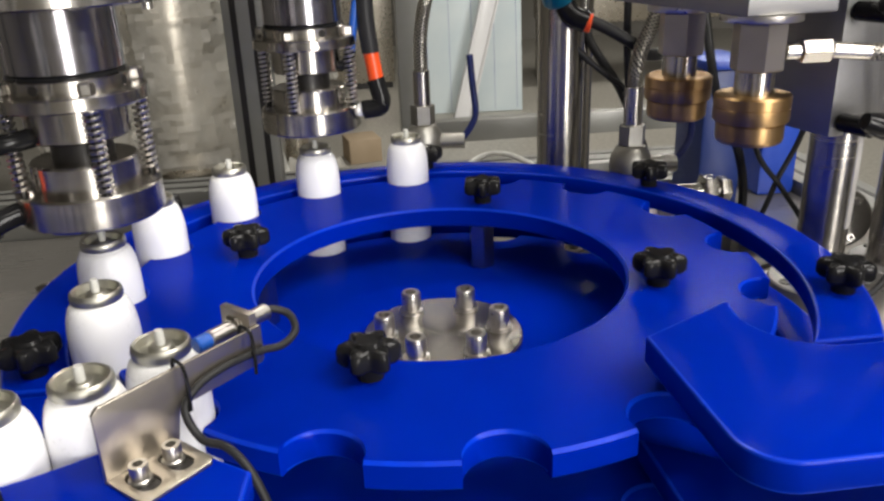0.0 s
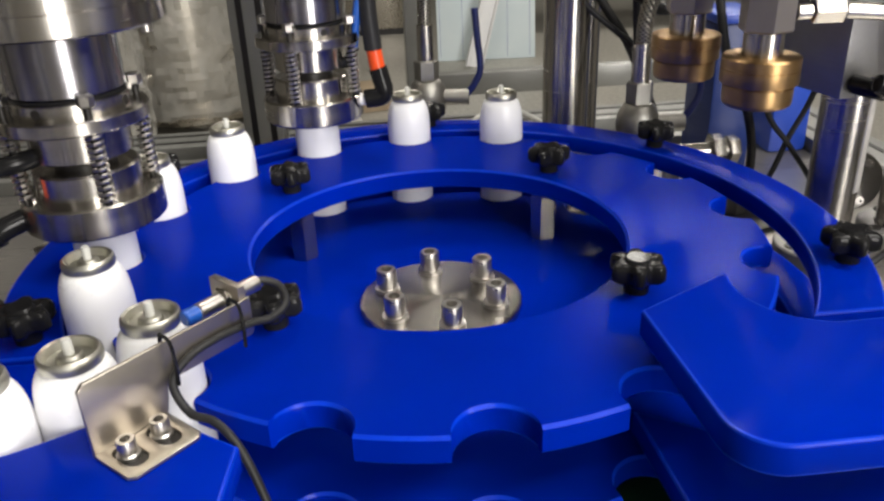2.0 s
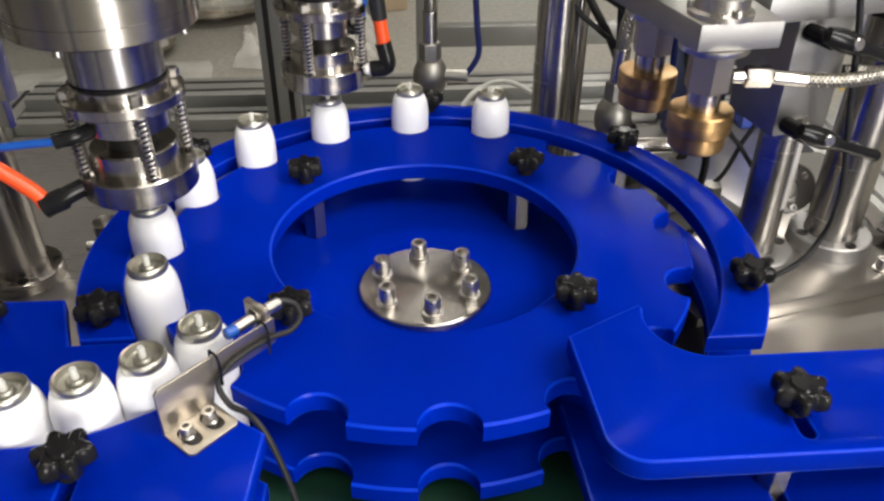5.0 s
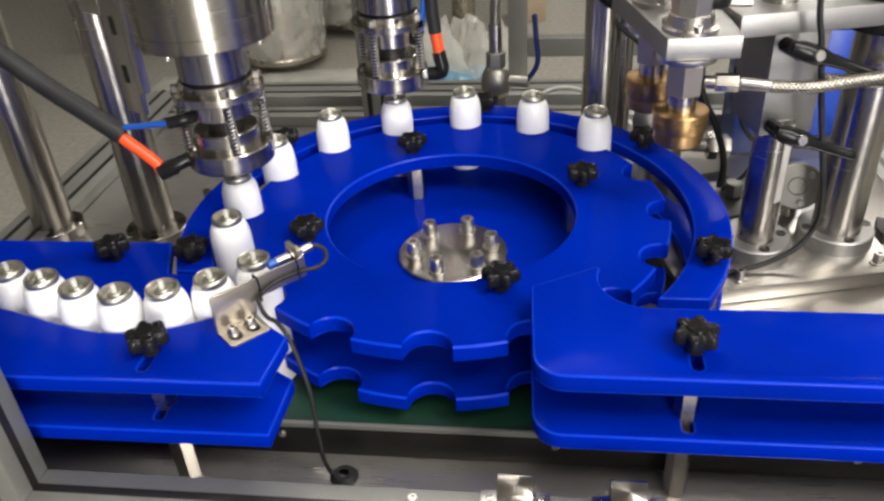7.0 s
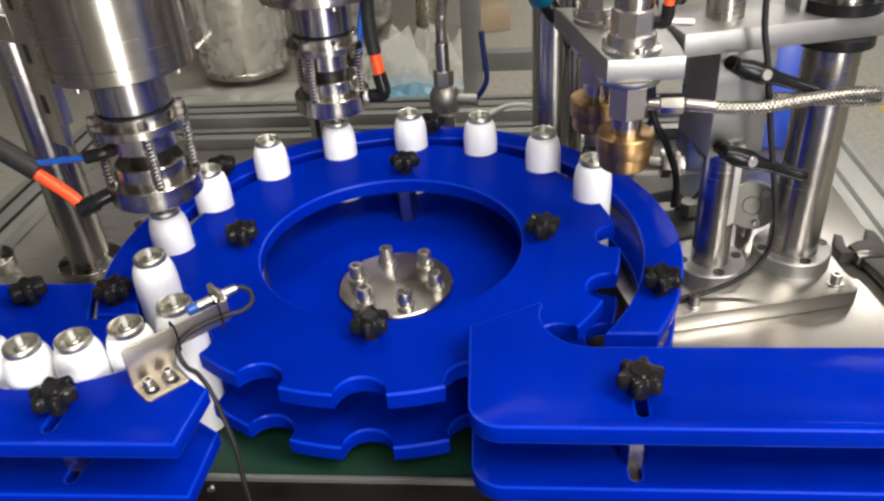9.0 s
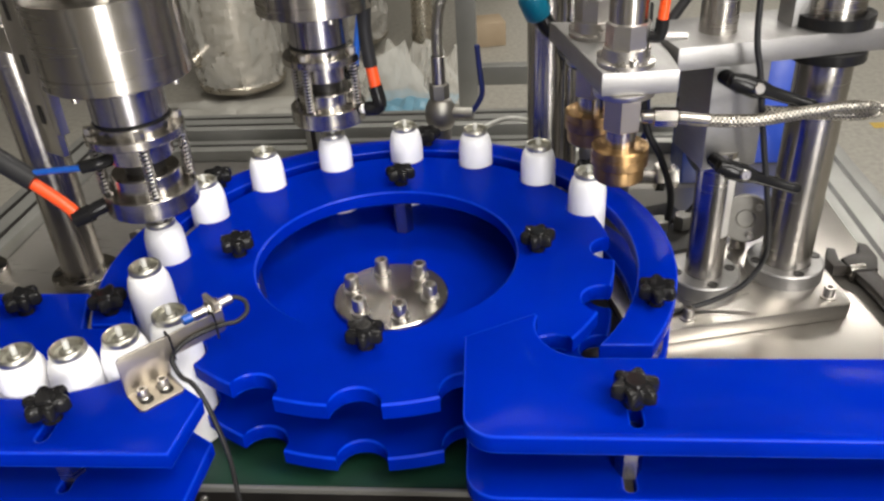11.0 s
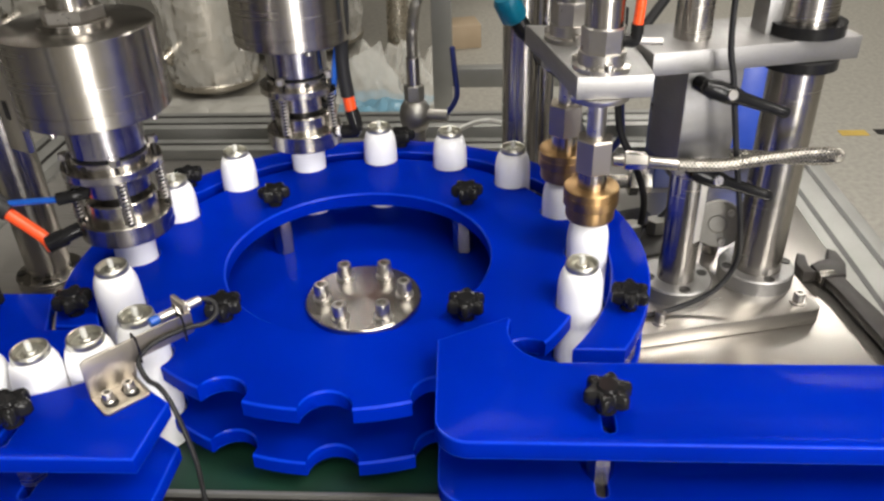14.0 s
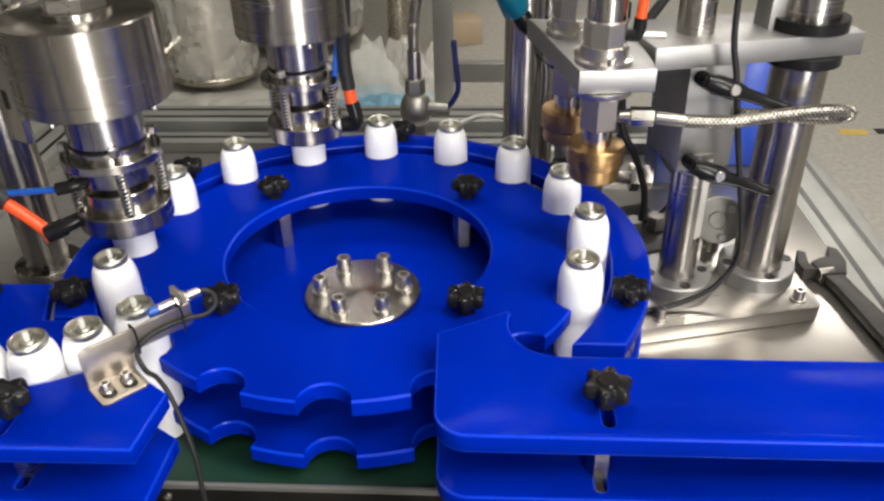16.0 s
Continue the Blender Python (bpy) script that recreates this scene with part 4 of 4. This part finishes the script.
    part("grommet", lathe([(0.005, 0), (0.013, 0), (0.014, 0.003), (0.010, 0.008), (0.005, 0.008)], 24, x=g.x, y=g.y, z=g.z), RUBBER, s, "black cable grommet")
    for u, z0 in ((0.046, 0.017), (0.088, 0.017)):
        part("cable_tie", tube([(u, -0.0072, z0), (u, -0.0080, z0 + 0.012), (u, -0.0068, 0.041), (u, -0.0010, 0.0428), (u, 0.0016, 0.041), (u, 0.0016, z0)], 0.0010, 6, 4), BLACK, s, "black cable tie")
    return s


sensor_bracket()

# ---- catches on the front rail ----
for x in (0.088, 0.1805):
    l = thing("door_latch", x, -0.3565, 0.0287, label="bright steel catch on the front rail", category="latch", group="catches on the front rail")
    for u in (-1, 1):
        ear = part("ear", slab([(u * 0.0145, -0.010), (u * 0.027, -0.010), (u * 0.029, -0.008), (u * 0.029, 0.006), (u * 0.027, 0.008), (u * 0.0145, 0.008)], 0.0, 0.0016, (), 0.0004), CHROME, l, "bent steel ear")
        part("screw", cap_screw(u * 0.0215, -0.001, 0.0017, 0.0036, 0.0022), STEEL, ear, "pan head screw")
    bm = bmesh.new()
    prof = [(-0.0115, 0.0), (-0.0115, 0.0125), (-0.0085, 0.0150), (0.0085, 0.0205), (0.0110, 0.0190), (0.0110, 0.0)]
    ends = [[bm.verts.new((u * 0.0150, yy, zz)) for yy, zz in prof] for u in (-1, 1)]
    for q in range(len(prof)):
        r = (q + 1) % len(prof)
        bm.faces.new((ends[0][q], ends[0][r], ends[1][r], ends[1][q]))
    bm.faces.new(ends[0][::-1])
    bm.faces.new(ends[1])
    bmesh.ops.bevel(bm, geom=bm.edges[:], offset=0.0009, segments=2, affect="EDGES", profile=0.5)
    part("housing", bm, STEEL, l, "polished housing with a sloping top")
    part("lip", box(-0.012, 0.012, -0.0145, -0.0118, 0.001, 0.0065, 0.0008), BRASS, l, "pale brass lip")

# ---- valves behind the wheel ----


def ball_valve(x, y, z0, label, hose):
    v = thing("ball_valve", x, y, z0, label=label, category="ball valve", group="ball valves")
    bm = bmesh.new()
    lathe([(0, 0), (0.015, 0), (0.015, 0.02), (0.019, 0.022), (0.0235, 0.032), (0.0245, 0.044), (0.0225, 0.056), (0.017, 0.066), (0.014, 0.068), (0, 0.068)], 28, bm=bm)
    part("body", bm, CAST, v, "cast steel valve body")
    part("riser", rod(0.0125, TABLE - z0, 0.002), STEEL, v, "steel riser pipe")
    part("top_nut", hexrod(0.027, 0.068, 0.092), CAST, v, "hexagonal union nut")
    part("side_stem", rod(0.010, 0.0, 0.034, axis=laid((0.018, -0.004, 0.045), (0.06, -0.01, 0.045))), CAST, v)
    bm = bmesh.new()
    tube([(0.046, -0.008, 0.045), (0.058, -0.010, 0.060), (0.066, -0.010, 0.080), (0.063, -0.010, 0.115), (0.060, -0.010, 0.152)], 0.0042, 12, bm=bm)
    part("handle", bm, HANDLEBLUE, v, "dark blue vinyl-dipped handle")
    part("sleeve", rod(0.0105, 0.090, 0.135), STEEL, v)
    route = [(0, 0, 0.132), (0.002, 0, 0.18), (0.014, 0.0, 0.23), (0.05, 0.0, 0.30), (0.10, 0.02, 0.40)] if hose else [(0, 0, 0.132), (0.004, 0, 0.17), (0.03, 0.01, 0.23), (0.05, 0.02, 0.34)]
    core = part("braided_hose", tube(route, 0.0077, 12, 16), RUBBER, v, "braided steel hose")
    part("braid", woven(route, 0.0085), BRAID, core, "woven bright steel wire")["kind"] = "stuff"
    return v


ball_valve(0.030, 0.415, 0.055, "steel ball valve with a dark blue lever and braided hose", True)
ball_valve(0.258, 0.285, 0.045, "steel ball valve with a braided hose", False)
bm = tube([(0.062, 0.41, 0.03), (0.10, 0.45, 0.06), (0.16, 0.50, 0.05), (0.24, 0.50, 0.0), (0.28, 0.48, TABLE + 0.005)], 0.004, 10)
t = tagged(part("clear_tube", bm, NYLON), "pale clear plastic tube beside the valve", "tube")
bm = bmesh.new()
tube([(0.30, 0.26, TABLE + 0.004), (0.285, 0.27, 0.06), (0.262, 0.33, 0.16), (0.22, 0.38, 0.26), (0.24, 0.40, 0.45)], 0.0055, 10, bm=bm)
tagged(part("black_hose", bm, RUBBER), "black rubber hose behind the guide ring", "hose", "black hoses")
bm = tube([(0.335, 0.19, TABLE + 0.004), (0.345, 0.18, 0.06), (0.325, 0.16, 0.13), (0.30, 0.17, 0.19), (0.31, 0.25, 0.30)], 0.0045, 10)
tagged(part("black_hose", bm, RUBBER), "black rubber hose behind the guide ring", "hose", "black hoses")

for pts, r in (([(0.20, 0.33, 0.225), (0.211, 0.33, 0.210), (0.245, 0.33, 0.182), (0.262, 0.33, 0.165), (0.270, 0.335, 0.10), (0.262, 0.34, TABLE + 0.004)], 0.0036), ([(0.262, 0.33, 0.42), (0.262, 0.33, 0.25), (0.268, 0.33, 0.16), (0.276, 0.335, 0.06), (0.28, 0.34, TABLE + 0.004)], 0.0045)):
    tagged(part("black_hose", tube(pts, r, 10), RUBBER), "black rubber hose behind the guide ring", "hose", "black hoses")
bm = tube([(0.205, 0.315, 0.252), (0.225, 0.310, 0.245), (0.26, 0.305, 0.225), (0.285, 0.31, 0.21), (0.33, 0.34, 0.22), (0.40, 0.38, 0.30)], 0.007, 12)
tagged(part("black_hose", bm, RUBBER), "black ribbed hose leading from the regulator", "hose", "black hoses")

# fitting behind the nozzles
f = thing("pipe_fitting", 0.345, 0.262, TABLE, label="steel pipe fitting with a hexagonal nut on a bracket", category="pipe fitting")
part("pipe", rod(0.010, 0.0, 0.075, axis=laid((-0.062, 0.0, 0.098), (0.02, 0.0, 0.098))), STEEL, f)
part("nut", hexrod(0.034, 0.0, 0.014, axis=laid((-0.008, 0, 0.098), (0.02, 0, 0.098))), STEEL, f)
part("nut", hexrod(0.028, 0.0, 0.012, axis=laid((0.012, 0, 0.098), (0.03, 0, 0.098))), STEEL, f)
part("stand", rod(0.018, 0.0, 0.10, x=-0.06), BRUSHED, f)

# made-up dark block with fittings, added to darken the table behind the ring
mf = thing("clutter_block", 0.335, 0.185, TABLE, 20, label="made-up dark block standing for shaded clutter on the table", category="manifold")
part("block", box(-0.075, 0.055, -0.05, 0.07, 0.0, 0.055, 0.002), DARK, mf, "dark block darkening the bright table")
for i in range(3):
    part("port", hexrod(0.022, 0.0552, 0.075, -0.034 + 0.034 * i, 0.0), CAST, mf, "hexagonal port plug")
part("side_valve", lathe([(0, 0), (0.017, 0), (0.02, 0.004), (0.02, 0.022), (0.012, 0.026), (0, 0.026)], 24, axis=laid((-0.02, -0.0405, 0.03), (-0.03, -0.08, 0.04))), STEEL, mf, "round valve cap")
for name, pts in (("black_hose", [(0.345, 0.195, 0.20), (0.364, 0.198, 0.122), (0.396, 0.20, 0.080), (0.430, 0.20, 0.034), (0.452, 0.21, -0.004)]), ("black_hose", [(0.440, 0.21, 0.20), (0.417, 0.208, 0.127), (0.398, 0.207, 0.086), (0.379, 0.205, 0.040), (0.345, 0.20, TABLE + 0.056)])):
    tagged(part(name, tube(pts, 0.0030, 10), RUBBER), "black rubber hose crossing behind the nozzles", "hose", "black hoses")

# ---- blue motor behind the stand ----
mt = thing("blue_motor", 0.568, 0.53, TABLE, label="bright blue painted motor box on the table", category="motor")
part("housing", box(-0.030, 0.028, -0.03, 0.035, 0.0, 0.185, 0.006), MOTORBLUE, mt)
part("cover", box(-0.032, 0.029, -0.032, 0.037, 0.1855, 0.196, 0.003), MOTORBLUE, mt)
mt2 = thing("blue_motor", 0.440, 0.46, TABLE, label="dark blue painted gear housing on the table", category="motor")
part("housing", box(-0.030, 0.030, -0.03, 0.06, 0.0, 0.205, 0.004), NAVY, mt2)
part("cover", box(-0.033, 0.033, -0.034, 0.064, 0.2055, 0.218, 0.003), MOTORBLUE, mt2)

# ---- adjustable wrench on the table ----


def wrench():
    w = thing("adjustable_wrench", 0.562, 0.135, TABLE, -68, label="black adjustable wrench lying on the machine table", category="wrench")
    part("handle", slab([(0.03, -0.012), (0.06, -0.010), (0.20, -0.016), (0.21, 0.0), (0.20, 0.016), (0.06, 0.012), (0.03, 0.014)], 0.010, 0.022), OXIDE, w, "black forged handle")
    part("head", slab([(0.035, -0.015), (0.035, 0.016), (0.01, 0.030), (-0.02, 0.034), (-0.028, 0.026), (-0.005, 0.014), (-0.002, 0.0), (0.004, -0.014)], 0.008, 0.024), OXIDE, w, "blackened steel head")
    part("lower_jaw", slab([(0.022, -0.016), (0.006, -0.018), (-0.018, -0.010), (-0.024, -0.018), (0.002, -0.032), (0.020, -0.032)], 0.008, 0.024), OXIDE, w, "blackened steel jaw")
    part("worm", rod(0.008, -0.010, 0.010, axis=laid((0.026, -0.006, 0.018), (0.026, 0.02, 0.018))), STEEL, w)
    return w


wr = wrench()
wr.matrix_basis = pose(0.566, 0.138, -0.0183, 0, 0, -80)

# small valve at the far left of the table
sv = thing("needle_valve", -0.33, 0.09, TABLE, label="small steel needle valve on the table", category="valve")
part("body", rod(0.012, 0.0, 0.10), STEEL, sv)
part("cross_bar", rod(0.006, 0.0, 0.05, axis=laid((-0.025, 0, 0.085), (0.03, 0, 0.085))), STEEL, sv)
part("cap", hexrod(0.026, 0.10, 0.116), STEEL, sv)

# teal regulator on the back column
tr = thing("flow_regulator", 0.190, 0.312, 0.262, label="teal air regulator clamped to the column", category="regulator")
part("cap", lathe([(0.0, 0.0), (0.015, 0.0), (0.018, 0.004), (0.018, 0.03), (0.014, 0.036), (0, 0.036)], 28, axis=laid((-0.012, 0.0, 0.010), (-0.03, -0.01, 0.05))), TEAL, tr, "teal knob")
part("elbow", tube([(-0.010, 0.0, 0.012), (0.0, -0.004, -0.004), (0.016, -0.008, -0.012)], 0.012, 14), BLACK, tr, "black elbow")
part("red_ring", rod(0.0105, 0.0, 0.008, axis=laid((0.014, -0.007, -0.0115), (0.05, -0.02, -0.02))), ORANGE, tr, "red release ring")

# ---- surroundings ----


def wrapped_vessel(x, y, r, h, foot, label):
    v = thing("wrapped_vessel", x, y, GROUND, label=label, category="vessel", group="steel vessels wrapped in film")
    part("foot", lathe([(0, 0), (r * 0.62, 0), (r * 0.62, 0.012), (r * 0.34, 0.02), (r * 0.30, foot), (0, foot)], 36), GALV, v, "round steel foot")
    part("flange", lathe([(0, foot), (r * 1.18, foot), (r * 1.22, foot + 0.008), (r * 1.22, foot + 0.03), (r * 1.18, foot + 0.038), (0, foot + 0.038)], 48), GALV, v, "round steel flange")
    part("tank", lathe([(0, foot + 0.038), (r * 0.86, foot + 0.038), (r * 0.98, foot + 0.09), (r, foot + 0.16), (r, h - 0.1), (r * 0.9, h - 0.03), (r * 0.4, h), (0, h)], 40), GALV, v, "dull stainless tank")
    part("rim", lathe([(r, h * 0.62), (r * 1.1, h * 0.62), (r * 1.1, h * 0.62 + 0.03), (r, h * 0.62 + 0.03)], 40), GALV, v, "raised steel rim")
    noz = part("nozzle", lathe([(0, 0), (r * 0.15, 0), (r * 0.15, r * 0.5), (r * 0.26, r * 0.5), (r * 0.26, r * 0.62), (0, r * 0.62)], 24, axis=laid((-r * 0.55, -r * 0.75, foot + 0.24), (-r * 1.2, -r * 1.3, foot + 0.14))), GALV, v, "pipe stub with a flange")
    # dark disc on the closed stub paints in the shade of its opening
    part("bore_shade", rod(r * 0.1, 0.0, 0.004, axis=laid(Vector((-r * 0.55, -r * 0.75, foot + 0.24)) + r * 0.6205 * (Vector((-r * 1.2, -r * 1.3, foot + 0.14)) - Vector((-r * 0.55, -r * 0.75, foot + 0.24))).normalized(), (-r * 1.2, -r * 1.3, foot + 0.14))), DARK, noz, "dark disc for the shaded bore")
    bm = bmesh.new()
    n, rows = 64, 40
    grid = []
    for j in range(rows + 1):
        zz = foot + 0.03 + (h - 0.02 - foot) * j / rows
        ring = []
        for i in range(n):
            a = 2 * math.pi * i / n
            q = Vector((math.cos(a), math.sin(a), 0))
            k = 1.16 + 0.12 * noise.noise(q * 3 + Vector((0, 0, 5 * zz + x))) + 0.13 * abs(noise.noise(q * 9 + Vector((0, 0, 12 * zz)))) + 0.07 * noise.noise(q * 21 + Vector((0, 0, 30 * zz)))
            ring.append(bm.verts.new((r * k * math.cos(a), r * k * math.sin(a), zz)))
        grid.append(ring)
    for a, b in zip(grid, grid[1:]):
        for i in range(n):
            bm.faces.new((a[i], a[(i + 1) % n], b[(i + 1) % n], b[i]))
    part("plastic_wrap", bm, WRAP, v, "crumpled clear plastic film", 25)
    return v


wrapped_vessel(-1.31, 3.33, 0.190, 1.25, 0.045, "stainless vessel wrapped in clear plastic film")
wrapped_vessel(-0.36, 3.75, 0.20, 1.4, 0.42, "stainless vessel on a tall foot wrapped in film")
wrapped_vessel(-1.00, 4.05, 0.32, 1.35, 0.06, "stainless vessel wrapped in clear plastic film")
wrapped_vessel(-2.25, 3.7, 0.26, 1.35, 0.13, "stainless vessel wrapped in clear plastic film")


def crumpled(name, pts, z0, amp, material, label, category, nx=26, ny=26):
    """A crumpled sheet over a quadrilateral on the floor."""
    bm = bmesh.new()
    a, b, c, d = (Vector(p) for p in pts)
    rows = []
    for j in range(ny + 1):
        row = []
        for i in range(nx + 1):
            u, v = i / nx, j / ny
            p = (a * (1 - u) + b * u) * (1 - v) + (d * (1 - u) + c * u) * v
            hgt = abs(noise.noise(Vector((p.x * 6, p.y * 6, 1.3)))) + 0.5 * abs(noise.noise(Vector((p.x * 17, p.y * 17, 4.1))))
            edge = min(1.0, 6 * min(u, 1 - u, v, 1 - v) + 0.1)
            row.append(bm.verts.new((p.x + 0.03 * noise.noise(p * 5), p.y, z0 + 0.003 + amp * hgt * edge)))
        rows.append(row)
    for r0, r1 in zip(rows, rows[1:]):
        for i in range(nx):
            bm.faces.new((r0[i], r0[i + 1], r1[i + 1], r1[i]))
    return tagged(part(name, bm, material, None, "", 30), label, category)


BLUEBAG = surface("pale_blue_bag", (0.16, 0.32, 0.42), (0.12, 0.25, 0.34), (0.2, 0.4), scale=8)
crumpled("plastic_bag", [(-0.62, 2.72, 0), (-0.16, 2.72, 0), (-0.12, 3.15, 0), (-0.58, 3.25, 0)], GROUND, 0.07, BLUEBAG, "crumpled pale blue plastic bag on the floor", "plastic bag")
crumpled("plastic_sheet", [(-1.85, 2.6, 0), (-0.75, 2.65, 0), (-0.9, 3.2, 0), (-1.95, 3.1, 0)], GROUND, 0.05, SHEET, "crumpled grey plastic sheet on the floor", "plastic sheet")
crumpled("plastic_wrap", [(-0.78, 3.05, 0), (-0.10, 3.0, 0), (-0.05, 3.5, 0), (-0.75, 3.5, 0)], GROUND, 0.36, WRAP, "heap of crumpled clear plastic film", "plastic film")

# post and bar of the neighbouring frame
ts = thing("frame_stand", 0.05, 0.86, GROUND, label="grey steel post and crossbar behind the machine", category="stand")
part("post", box(-0.020, 0.020, -0.02, 0.02, 0.0, 1.8, 0.002), EXTRUSION, ts, "square grey post")
part("crossbar", box(0.0205, 0.62, -0.015, 0.015, 0.885, 0.925, 0.002), EXTRUSION, ts, "grey crossbar")
part("leg", box(0.6205, 0.66, -0.02, 0.02, 0.0, 0.96, 0.002), EXTRUSION, ts)
bx = thing("cardboard_box", 0.0, 4.05, GROUND, 12, label="brown cardboard box on the floor", category="box")
part("carton", box(-0.10, 0.09, -0.10, 0.10, 0, 0.14, 0.004), CARD, bx)

# film-covered panel with a white channel leaning on it
pn = thing("covered_panel", 0.86, 5.15, GROUND, -4, label="large panel covered in pale blue protective film", category="panel")
bm = box(-0.36, 0.34, -0.02, 0.02, 0.0, 1.55, 0.003)
bm.transform(pose(0, 0, 0, -6, 0, 0))
part("board", bm, FILM, pn)
for i in range(5):
    bm = box(-0.34 + 0.16 * i, -0.338 + 0.16 * i, -0.0212, -0.0203, 0.02, 1.55, 0)
    bm.transform(pose(0, 0, 0, -6, 0, 0))
    part("film_seam", bm, MOTORBLUE, pn)
ch = thing("white_channel", 0.72, 4.93, GROUND, 0, label="white metal channel leaning against the panel", category="channel")
bm = bmesh.new()
box(-0.06, 0.06, -0.01, 0.01, 0.0, 1.7, 0.002, bm)
box(-0.06, -0.05, -0.06, -0.01, 0.0, 1.7, 0.002, bm)
box(0.05, 0.06, -0.06, -0.01, 0.0, 1.7, 0.002, bm)
bm.transform(pose(0, 0, 0, -4, 15, 0))
part("channel", bm, WHITE, ch)

# machine cabinet far behind
cb = thing("steel_cabinet", 0.35, 6.6, GROUND, label="grey steel machine cabinet far behind", category="cabinet")
part("body", box(-0.5, 0.0, -0.3, 0.3, 0.05, 1.8, 0.01), GALV, cb)
part("plinth", box(-0.48, -0.02, -0.28, 0.28, 0.0, 0.05, 0), DARK, cb)
cb = thing("steel_cabinet", 2.6, 6.2, GROUND, label="long steel machine bench far behind", category="cabinet")
part("body", box(-1.0, 1.0, -0.3, 0.3, 0.5, 1.2, 0.01), GALV, cb)
for u in (-0.95, 0.95):
    part("leg", box(u - 0.04, u + 0.04, -0.25, 0.25, 0.0, 0.5, 0.004), GALV, cb)

# ---- movement ----
INDEX = [(1.31, 1.64), (5.39, 5.68), (7.11, 7.37), (11.13, 11.36), (12.85, 13.09)]
PRESS = [(1.58, 1.86, 3.6, 3.9), (7.38, 7.64, 8.7, 9.0), (13.14, 13.38, 99, 100)]
FILL = [(13.18, 13.36, 13.98, 14.2)]


def soft(u):
    u = min(1.0, max(0.0, u))
    return u * u * (3 - 2 * u)


def turned(t):
    """How many pockets the wheel has gone on by t seconds."""
    return sum(soft((t - a) / (b - a)) for a, b in INDEX)


def pressed(t, strokes):
    return sum(soft((t - a) / (b - a)) - soft((t - c) / (d - c)) for a, b, c, d in strokes)


def times(spans, n=6):
    out = {0.0, 16.0}
    for a, b in spans:
        if b < 16:
            out |= {round(a + (b - a) * i / n, 3) for i in range(n + 1)}
    return sorted(out)


def can_place(s):
    """Where a can stands at station s, in the wheel or in the queue before it."""
    if s >= -1:
        return station(s)
    q = -1 - s
    line = [station(-1)] + QUEUE
    i = min(int(q), len(line) - 2)
    f = q - i
    return line[i][0] * (1 - f) + line[i + 1][0] * f, line[i][1] * (1 - f) + line[i + 1][1] * f


def motions():
    ticks = times(INDEX)
    walk(WHEEL, [(t, pose(0, 0, BELT, 0, 0, -STEP * turned(t))) for t in ticks])
    for j, can in enumerate(CANS):
        walk(can, [(t, pose(*can_place(5 - j + turned(t)), BELT, 0, 0, 37 * j)) for t in ticks])
    strokes = times([(a, b) for a, b, c, d in PRESS] + [(c, d) for a, b, c, d in PRESS])
    for head, collar, k in ((HEAD_1, COLLAR_1, 1), (HEAD_2, COLLAR_2, 4)):
        x, y = station(k)
        walk(head, [(t, pose(x, y, BELT - 0.039 * pressed(t, PRESS), 0, 0, 8)) for t in strokes])
        walk(collar, [(t, pose(0, 0, 0.0075 * pressed(t, PRESS))) for t in strokes])
    strokes = times([(a, b) for a, b, c, d in FILL] + [(c, d) for a, b, c, d in FILL])
    for nozzle, k in zip(NOZZLES, (9, 8)):
        x, y = station(k)
        walk(nozzle, [(t, pose(x, y, BELT - 0.042 * pressed(t, FILL))) for t in strokes])


motions()
